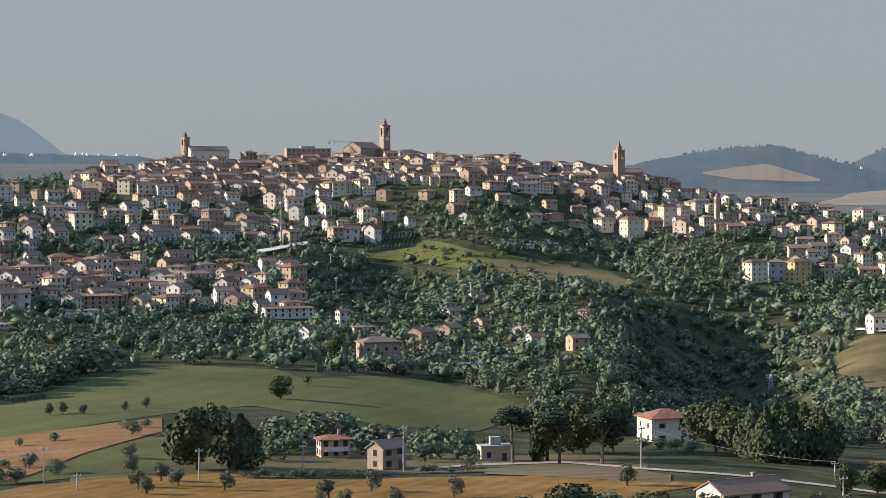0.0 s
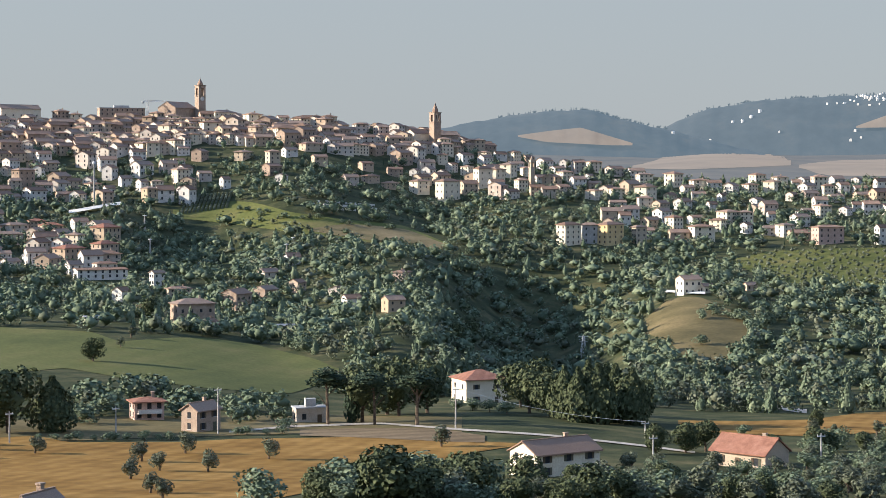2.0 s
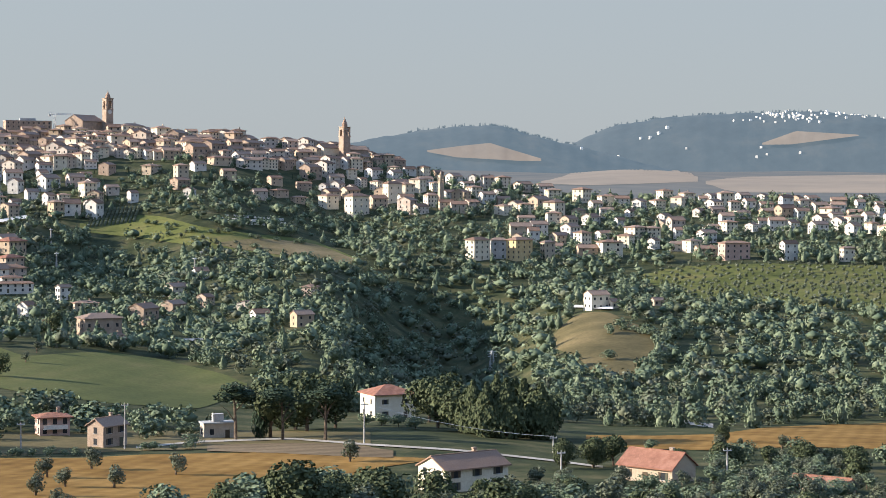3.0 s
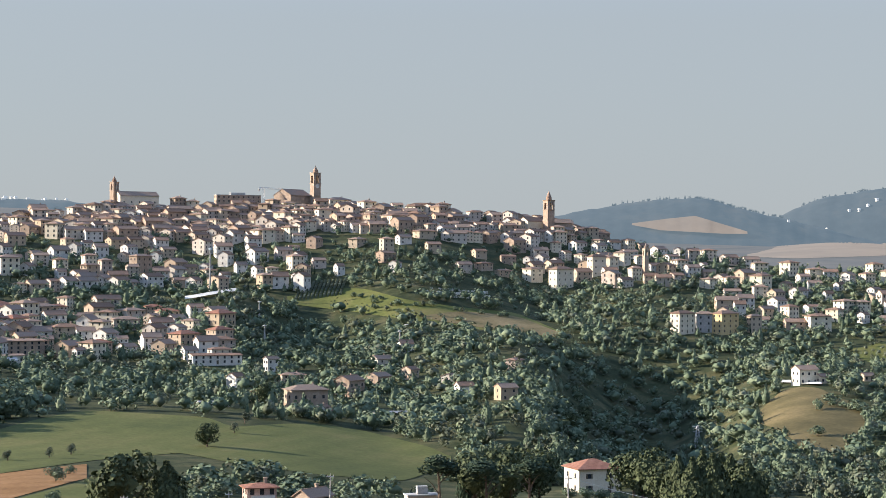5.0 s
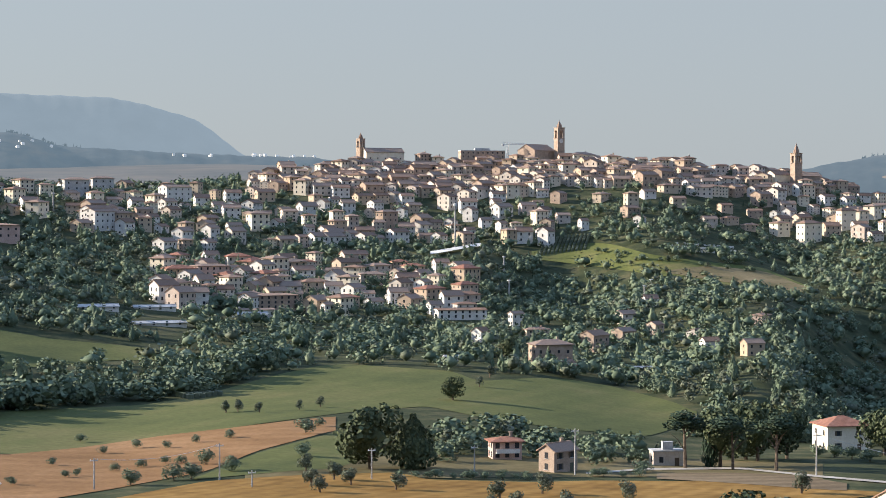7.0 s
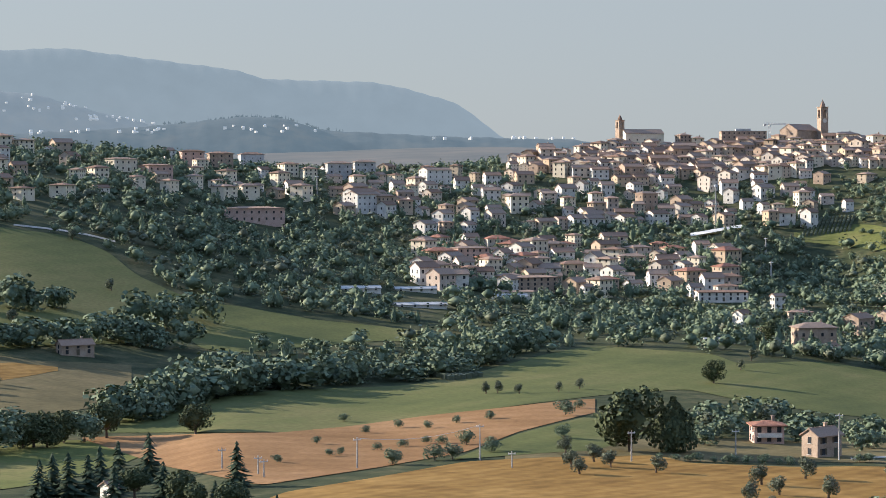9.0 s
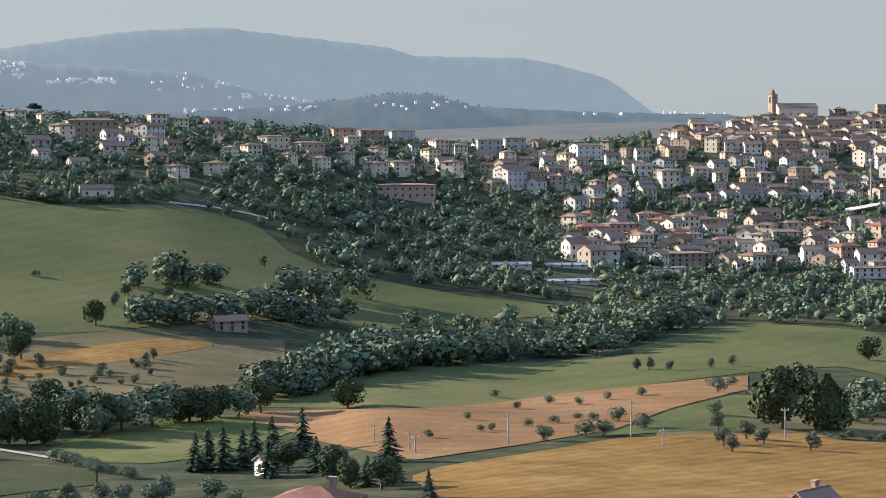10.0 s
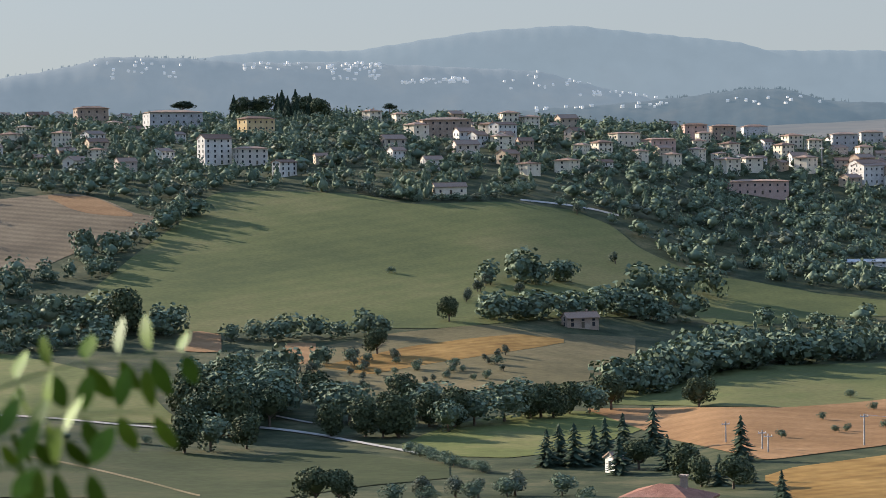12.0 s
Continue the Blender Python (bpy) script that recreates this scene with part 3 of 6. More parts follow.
# ---- trees ----
def crown_cards(n, size, shape, seed, lobes=8, squash=True, unruly=0.42):
    """Leaf clumps as bent cards on the shells of the lobes of a crown of unit size; shape maps height 0..1 to radius."""
    g = np.random.default_rng(seed)
    d = g.normal(size=(n, 3))
    d /= np.linalg.norm(d, axis=1)[:, None]
    if squash:
        c = g.normal(size=(lobes, 3))
        c /= np.linalg.norm(c, axis=1)[:, None]
        c *= g.uniform(0.38, 0.72, lobes)[:, None]
        c[:, 2] = c[:, 2] * 0.85 + 0.02
        c[0] = (0.1, -0.05, 0.45)
        big = g.uniform(0.34, 0.55, lobes)
        k = g.integers(0, lobes, n)
        p = c[k] + d * (big[k] * g.uniform(0.82, 1.08, n))[:, None]
        d = d * 0.7 + p * 0.6
    else:
        h = g.uniform(0, 1, n)
        a = g.uniform(0, 6.283, n)
        w = shape(h) * g.uniform(0.75, 1.05, n) * (1 + 0.12 * np.sin(3 * a + 9 * h))
        p = np.stack([np.cos(a) * w, np.sin(a) * w, (h - 0.5) * 2], 1)
        d = np.stack([np.cos(a), np.sin(a), np.full(n, 0.35)], 1)
    nrm = d / np.linalg.norm(d, axis=1)[:, None] + unruly * g.normal(size=(n, 3))
    nrm /= np.linalg.norm(nrm, axis=1)[:, None]
    t = np.cross(nrm, g.normal(size=(n, 3)))
    t /= np.linalg.norm(t, axis=1)[:, None]
    b = np.cross(nrm, t)
    s = (size * g.uniform(0.6, 1.35, n))[:, None]
    q = np.stack([p + t * s, p + b * s * 0.8 + nrm * s * 0.25, p - t * s * 0.9, p - b * s * 0.85 + nrm * s * 0.2], 1)
    return q.reshape(-1, 3), np.arange(4 * n).reshape(n, 4)


def core(shape, scale=0.72, rings=4, seg=6, full=True):
    v = []
    for i in range(rings + 1):
        h = i / rings
        s = math.sin(math.pi * min(max(h, 0.03), 0.97)) if full else 1.0
        for k in range(seg):
            a = 2 * math.pi * (k + 0.5 * (i % 2)) / seg
            wob = 1 + 0.16 * math.sin(3.1 * k + 2.3 * i)
            v.append((math.cos(a) * float(shape(np.array(h))) * s * scale * wob, math.sin(a) * float(shape(np.array(h))) * s * scale * wob, (h - 0.5) * 2 * scale))
    f = [(i * seg + k, i * seg + (k + 1) % seg, (i + 1) * seg + (k + 1) % seg, (i + 1) * seg + k) for i in range(rings) for k in range(seg)]
    return np.array(v), np.array(f)


def join(parts):
    vs, fs, o = [], [], 0
    for v, f in parts:
        vs.append(v)
        fs.append(np.asarray(f) + o)
        o += len(v)
    return np.concatenate(vs), np.concatenate(fs)


def trunk_mesh(height, radius, limbs=4, seed=0, crown=1.0):
    """A tapered, slightly bent trunk with limbs rising into the crown."""
    g = np.random.default_rng(seed)

    def tube(path, radii, seg=6):
        v = [(p[0] + math.cos(6.283 * k / seg) * r, p[1] + math.sin(6.283 * k / seg) * r, p[2]) for p, r in zip(path, radii) for k in range(seg)]
        f = [(i * seg + k, i * seg + (k + 1) % seg, (i + 1) * seg + (k + 1) % seg, (i + 1) * seg + k) for i in range(len(path) - 1) for k in range(seg)]
        return np.array(v), np.array(f)
    bend = g.uniform(-0.06, 0.06, 2) * height
    parts = [tube([(0, 0, -0.5), (bend[0] * 0.3, bend[1] * 0.3, height * 0.35), (bend[0], bend[1], height * 0.72), (bend[0] * 1.3, bend[1] * 1.3, height)],
                  (radius * 1.35, radius, radius * 0.75, radius * 0.3))]
    for i in range(limbs):
        a = 6.283 * i / max(1, limbs) + g.uniform(-0.4, 0.4)
        z0 = height * g.uniform(0.45, 0.8)
        out = crown * g.uniform(0.5, 0.8)
        parts.append(tube([(bend[0] * 0.7, bend[1] * 0.7, z0), (math.cos(a) * out * 0.5, math.sin(a) * out * 0.5, z0 + out * 0.5), (math.cos(a) * out, math.sin(a) * out, z0 + out * 0.8)],
                          (radius * 0.5, radius * 0.35, radius * 0.12), 5))
    return join(parts)


ROUND = lambda h: np.ones_like(h)
CONE = lambda h: np.clip(1.02 - h, 0.02, 1) ** 0.8
SPINDLE = lambda h: np.clip(np.sin(np.clip(h, 0.02, 1) ** 0.6 * math.pi), 0.1, 1)
# kind: shape, squash, half-width and half-height of the crown for height 1, trunk share, material
KINDS = {
    "broadleaf": (ROUND, True, 0.46, 0.47, 0.05, M_LEAF),
    "olive": (ROUND, True, 0.46, 0.42, 0.14, M_OLIVE),
    "cypress": (SPINDLE, False, 0.11, 0.49, 0.04, M_DARK),
    "fir": (CONE, False, 0.36, 0.48, 0.04, M_DARK),
    "pine": (ROUND, True, 0.48, 0.2, 0.6, M_DARK),
    "bush": (ROUND, True, 0.62, 0.5, 0.0, M_LEAF),
    "poplar": (SPINDLE, False, 0.24, 0.48, 0.04, M_LEAF),
}


def crown_mesh(kind, cards, size, seed):
    shape, squash, hw, hh, share, _ = KINDS[kind]
    if kind == "fir":   # tiers of drooping branches
        g = np.random.default_rng(seed)
        rows = []
        tiers = 15
        for i in range(tiers):
            z = -0.95 + 1.85 * i / tiers
            w = (1 - i / tiers) ** 0.8
            m = max(6, int(15 * w))
            for k in range(m):
                a = 6.283 * k / m + g.uniform(-0.35, 0.35)
                ln = w * g.uniform(0.45, 1.12)
                c, s_ = math.cos(a), math.sin(a)
                wd, zz, dip = 0.11 * (0.5 + w), z + g.uniform(-0.05, 0.05), g.uniform(-0.12, 0.02)
                rows.append([(0, 0, zz + 0.14), (c * ln * 0.55 - s_ * wd, s_ * ln * 0.55 + c * wd, zz + 0.02), (c * ln, s_ * ln, zz + dip), (c * ln * 0.55 + s_ * wd, s_ * ln * 0.55 - c * wd, zz)])
        v, f = np.array(rows).reshape(-1, 3), np.arange(4 * len(rows)).reshape(-1, 4)
    else:
        v, f = join([crown_cards(cards, size, shape, seed, squash=squash), core(shape, (0.42 if cards > 150 else 0.52) if squash else 0.78, full=squash)])
    return v * (hw, hw, hh) + (0, 0, share + hh), f


def far_tree(kind, seed, cards=46):
    """Crown of unit height for woods."""
    return crown_mesh(kind, cards, 0.158, seed)


FAR = {k: [far_tree(k, 100 + 7 * i + len(k), 48 if k in ("bush", "olive") else 68) for i in range(4)] for k in KINDS}


MIDDLE = {k: [crown_mesh(k, 240, 0.125, 300 + 11 * i + len(k)) for i in range(4)] for k in ("broadleaf", "poplar", "bush", "olive")}


def wood(name, label, places, heights, mix=("broadleaf",), wide=1.0, crowns=FAR):
    """A stand of many trees joined into one mesh."""
    if not len(places):
        return None
    vs, fs, ms, o = [], [], [], 0
    mats = [M_LEAF, M_OLIVE, M_DARK]
    for (u, r), h in zip(places, heights):
        kind = mix[int(rng.integers(len(mix)))]
        v, f = crowns[kind][int(rng.integers(4))]
        a, w = rng.uniform(0, 6.283), h * wide * rng.uniform(0.85, 1.3)
        c, s = math.cos(a), math.sin(a)
        q = np.stack([(v[:, 0] * c - v[:, 1] * s) * w, (v[:, 0] * s + v[:, 1] * c) * w * rng.uniform(0.8, 1.1), v[:, 2] * h], 1)
        q += (math.sin(radians(u)) * r, math.cos(radians(u)) * r, float(gz(u, r)) - 0.15 * h)
        vs.append(q)
        fs.append(f + o)
        ms.append(np.full(len(f), mats.index(KINDS[kind][5])))
        o += len(v)
    return tagged(mesh_object(name, np.concatenate(vs), np.concatenate(fs), mats, smooth_faces=True, indices=np.concatenate(ms)), label, "trees", kind="stuff")


HOUSES = []   # bearing, range, clearing radius


def free_of_houses(u, r):
    ok = np.ones(len(u), bool)
    x, y = np.sin(np.radians(u)) * r, np.cos(np.radians(u)) * r
    for hu, hr, rad, front in HOUSES:
        dx, dy = x - math.sin(radians(hu)) * hr, y - math.cos(radians(hu)) * hr
        # a clearing round the house, longer towards the viewpoint's side of the slope
        a = dx * math.sin(radians(hu)) + dy * math.cos(radians(hu))
        b = dx * math.cos(radians(hu)) - dy * math.sin(radians(hu))
        ok &= ~((np.abs(b) < 0.9 * rad) & (a < rad) & (a > -front * rad))
    return ok


# ---- buildings ----
def box(x0, x1, y0, y1, z0, z1):
    v = [(x, y, z) for z in (z0, z1) for x, y in ((x0, y0), (x1, y0), (x1, y1), (x0, y1))]
    return np.array(v, float), np.array([(3, 2, 1, 0), (4, 5, 6, 7), (0, 1, 5, 4), (1, 2, 6, 5), (2, 3, 7, 6), (3, 0, 4, 7)])


SHARED = {}


def part(name, shape, material, parent, label="", at=(0, 0, 0), turn=0.0):
    """One mesh under a thing; shape is vertices and faces, or a key of a mesh that pieces share."""
    if isinstance(shape, str):
        ob = new(name, SHARED[shape])
        ob.parent = parent
    else:
        ob = mesh_object(name, shape[0], shape[1], [material], parent)
    ob.location, ob.rotation_euler = at, (0, 0, turn)
    return tagged(ob, label) if label else ob


def share(key, shape, material):
    ob = mesh_object(key, shape[0], shape[1], [material])
    SHARED[key] = ob.data
    bpy.data.objects.remove(ob)


share("window_panel", join([box(-0.55, 0.55, -0.06, 0.05, 0, 1.5)]), M_GLASS)
share("shutter_panel", join([box(-0.28, 0.28, -0.1, 0.02, 0, 1.5)]), M_SHUT)
share("sill_slab", box(-0.7, 0.7, -0.16, 0.03, -0.12, 0), M_GREY)
share("door_panel", box(-0.6, 0.6, -0.08, 0.05, 0, 2.2), M_SHUT)
share("arch_panel", join([box(-0.8, 0.8, -0.06, 0.1, 0, 2.6), box(-0.55, 0.55, -0.06, 0.1, 2.6, 3.1), box(-0.25, 0.25, -0.06, 0.1, 3.1, 3.35)]), M_GLASS)
share("chimney_stack", join([box(-0.4, 0.4, -0.3, 0.3, -0.6, 1.3), box(-0.5, 0.5, -0.4, 0.4, 1.3, 1.5)]), M_BRICK)


def gable_body(w, d, h, rise, deep=3.5):
    """Walls of a house with gables on the two short sides (ridge along x)."""
    v, f = box(-w / 2, w / 2, -d / 2, d / 2, -deep, h)
    e = 0.25   # the gable's tip is a short edge under the ridge
    v = np.concatenate([v, [(-w / 2, -e, h + rise - 0.05), (-w / 2, e, h + rise - 0.05), (w / 2, -e, h + rise - 0.05), (w / 2, e, h + rise - 0.05)]])
    f = [tuple(q) for i, q in enumerate(f) if i != 1] + [(4, 8, 9, 7), (5, 6, 11, 10), (4, 5, 10, 8), (6, 7, 9, 11)]
    return v, np.array(f)


def gable_roof(w, d, h, rise, over=0.6, t=0.28):
    a, b = w / 2 + over * 0.6, d / 2 + over
    drop = rise * over / (d / 2)
    out = []
    for s in (-1, 1):
        lo, hi = (s * b, h - drop), (0.0, h + rise)
        v = [(x, y, z + dz) for dz in (0.0, t) for x, y, z in ((-a, *lo), (a, *lo), (a, *hi), (-a, *hi))]
        out.append((np.array(v), np.array([(3, 2, 1, 0), (4, 5, 6, 7), (0, 1, 5, 4), (1, 2, 6, 5), (2, 3, 7, 6), (3, 0, 4, 7)])))
    out.append(box(-a, a, -0.18, 0.18, h + rise + t - 0.1, h + rise + t + 0.08))
    return join(out)


def hip_roof(w, d, h, rise, over=0.8, t=0.25):
    a, b = w / 2 + over, d / 2 + over
    k = max(0.4, (w - d) / 2)
    v = [(-a, -b, h), (a, -b, h), (a, b, h), (-a, b, h), (-a, -b, h + t), (a, -b, h + t), (a, b, h + t), (-a, b, h + t),
         (-k, -0.1, h + rise), (k, -0.1, h + rise), (k, 0.1, h + rise), (-k, 0.1, h + rise)]
    f = [(3, 2, 1, 0), (0, 1, 5, 4), (1, 2, 6, 5), (2, 3, 7, 6), (3, 0, 4, 7), (4, 5, 9, 8), (5, 6, 10, 9), (6, 7, 11, 10), (7, 4, 8, 11), (8, 9, 10, 11)]
    return np.array(v, float), np.array(f)


def flat_roof(w, d, h):
    return join([box(-w / 2 - 0.3, w / 2 + 0.3, -d / 2 - 0.3, d / 2 + 0.3, h, h + 0.35), box(-w / 6, w / 6, -d / 5, d / 5, h + 0.35, h + 2.4)])


def make_house(name, w, d, h, roof="gable", rise=2.0, storeys=2, cols=3, side=2, wall=None, tiles=None, detail=False, balcony=False, chimney=True, door=True):
    """A house round its own origin: walls, roof, windows on the front and the left flank, door, chimney."""
    root = new(name)
    wall, tiles = wall or M_WALL, tiles or M_TILE
    if roof == "gable":
        part("wall", gable_body(w, d, h, rise), wall, root)
        part("roof", gable_roof(w, d, h, rise), tiles, root)
    elif roof == "hip":
        part("wall", box(-w / 2, w / 2, -d / 2, d / 2, -3.5, h), wall, root)
        part("roof", hip_roof(w, d, h, rise), tiles, root)
    else:
        part("wall", box(-w / 2, w / 2, -d / 2, d / 2, -3.5, h), wall, root)
        part("roof", flat_roof(w, d, h), M_GREY, root)
    fl = h / storeys
    for s in range(storeys):
        z = s * fl + min(1.0, fl * 0.3)
        for c in range(cols):
            x = (c + 0.5) / cols * w - w / 2
            if s == 0 and c == cols // 2 and not balcony:
                if door:
                    part("door", "door_panel", None, root, at=(x, -d / 2, 0))
                continue
            win = part("window", "window_panel", None, root, at=(x, -d / 2, z))
            if detail:
                part("window_sill", "sill_slab", None, win)
                part("shutter", "shutter_panel", None, win, at=(-0.85, 0, 0))
                part("shutter", "shutter_panel", None, win, at=(0.85, 0, 0))
        if balcony and s:
            part("balcony", join([box(-w * 0.4, w * 0.4, -d / 2 - 1.3, -d / 2, z - 1.15, z - 0.95), box(-w * 0.4, w * 0.4, -d / 2 - 1.3, -d / 2 - 1.2, z - 0.95, z - 0.05)]), M_WHITE, root)
        for c in range(side):
            y = (c + 0.5) / side * d - d / 2
            win = part("window", "window_panel", None, root, at=(-w / 2, y, z), turn=-math.pi / 2)
            if detail:
                part("window_sill", "sill_slab", None, win)
    if chimney:
        part("chimney", "chimney_stack", None, root, at=(w * 0.22, d * 0.12, h + (rise * 0.75 if roof != "flat" else 0.35)))
    return root


def stand(root, u, r, turn=0.0, scale=(1, 1, 1), sink=0.0):
    """The pose of a building that faces the viewpoint, then turned."""
    p = xyz(u, r)
    return Matrix.LocRotScale((p.x, p.y, p.z - sink), Euler((0, 0, radians(-u + turn))), scale)


def building(name, label, category, uv, wide, high, turn=20, deep=0.8, least=220, group="", **kw):
    """A building set where a line of sight meets the land; wide and high are the angles that it fills."""
    u, v = uv
    r = reach(u, v, least)
    w, h = radians(wide) * r, radians(high) * r
    a = radians(abs(turn))
    w = w / (math.cos(a) + deep * math.sin(a))
    d = max(4.0, w * deep)
    rise = kw.pop("rise", 0.22)
    root = make_house(name, w, d, h * (1 - rise) if kw.get("roof", "gable") != "flat" else h, rise=h * rise, **kw)
    root.matrix_basis = stand(root, u, r + d * 0.4, turn)
    HOUSES.append((u, r + d * 0.4, max(w, d) * 0.6, 2.6))
    return tagged(root, label, category, group)


# villa, farmhouses and cottages of the near slope
building("villa", "cream square villa with a red hipped tile roof", "house", (9.78, -6.93), 1.65, 0.98, turn=24, deep=0.85, roof="hip", rise=0.27, storeys=2, cols=2, side=2, wall=M_CREAM, tiles=M_REDTILE, detail=True, chimney=False)
building("farmhouse", "pale yellow gabled farmhouse among dark trees", "house", (12.05, -9.05), 2.7, 1.05, turn=38, deep=0.55, roof="gable", rise=0.3, storeys=2, cols=3, side=2, wall=M_CREAM, tiles=M_TILE, detail=True)
building("cottage", "low white cottage with a red tile roof", "house", (17.78, -8.69), 2.29, 0.88, turn=-32, deep=0.7, roof="gable", rise=0.45, storeys=1, cols=3, side=2, wall=M_WALL, tiles=M_REDTILE, detail=True)
building("cottage", "long low house with a red tile roof in olive scrub", "house", (22.6, -8.85), 1.9, 0.42, turn=-20, deep=0.5, roof="gable", rise=0.5, storeys=1, cols=3, side=1, wall=M_WALL, tiles=M_REDTILE, chimney=False)
building("house", "pink two-storey house with white balconies", "house", (-0.03, -7.40), 1.01, 0.67, turn=12, deep=0.8, roof="hip", rise=0.2, storeys=2, cols=3, side=2, wall=M_PINK, tiles=M_REDTILE, balcony=True)
building("farmhouse", "brick farmhouse with a lit gable end", "house", (1.55, -7.75), 1.15, 0.84, turn=48, deep=0.6, roof="gable", rise=0.22, storeys=2, cols=2, side=1, wall=M_BRICK, tiles=M_TILE, detail=True)
building("outbuilding", "low plastered outbuilding beside the road", "house", (4.76, -7.52), 1.04, 0.44, turn=15, deep=0.5, roof="flat", storeys=1, cols=2, side=1, wall=M_WALL, chimney=False)
building("farmhouse", "brick and plaster farm building with a tower", "house", (1.31, -4.64), 1.31, 0.78, turn=20, deep=0.6, roof="hip", rise=0.2, storeys=2, cols=4, side=2, wall=M_BRICK)
building("cottage", "white gabled cottage at a field's edge", "house", (1.85, -4.89), 0.54, 0.44, turn=65, deep=1.2, roof="gable", rise=0.35, storeys=1, cols=2, side=1, wall=M_WHITE)
building("farmhouse", "cream hilltop farmhouse on a bare spur", "house", (15.95, -3.68), 0.78, 0.54, turn=30, deep=0.8, roof="gable", rise=0.2, storeys=2, cols=3, side=2, wall=M_CREAM)
building("farm_wing", "low cream wing of a hilltop farm", "house", (16.48, -3.64), 0.44, 0.27, turn=30, deep=0.8, roof="gable", rise=0.25, storeys=1, cols=2, side=1, wall=M_CREAM, chimney=False)
building("barn", "small barn beyond the hilltop farm", "shed", (17.73, -3.55), 0.40, 0.24, turn=30, deep=0.7, roof="gable", rise=0.3, storeys=1, cols=2, side=1, wall=M_WALL, chimney=False)
building("farmhouse", "plain farmhouse with a lit white gable", "house", (-20.35, -4.79), 1.11, 0.44, turn=22, deep=0.45, roof="gable", rise=0.3, storeys=2, cols=3, side=1, wall=M_BRICK)
building("cottage", "low house with a broad terracotta roof among firs", "house", (-17.87, -10.58), 2.70, 1.26, turn=-20, deep=0.8, roof="hip", rise=0.36, storeys=1, cols=3, side=2, wall=M_PINK, tiles=M_REDTILE, detail=True)
building("cottage", "house with a tiled gable below the stubble field", "house", (-3.18, -10.53), 1.85, 1.11, turn=55, deep=0.8, roof="gable", rise=0.4, storeys=1, cols=3, side=2, wall=M_CREAM, tiles=M_TILE, detail=True)
# a small white thing of unknown kind, built here as a hut
building("hut", "white hut in place of an unidentified bright thing behind firs", "shed", (-19.39, -9.06), 0.37, 0.61, turn=30, deep=0.8, roof="gable", rise=0.25, storeys=1, cols=1, side=1, wall=M_WHITE, chimney=False)
building("hut", "low pale barn at the top of a green field", "shed", (-24.17, -0.80), 1.04, 0.34, turn=20, deep=0.3, roof="gable", rise=0.3, storeys=1, cols=3, side=1, wall=M_CREAM, chimney=False)

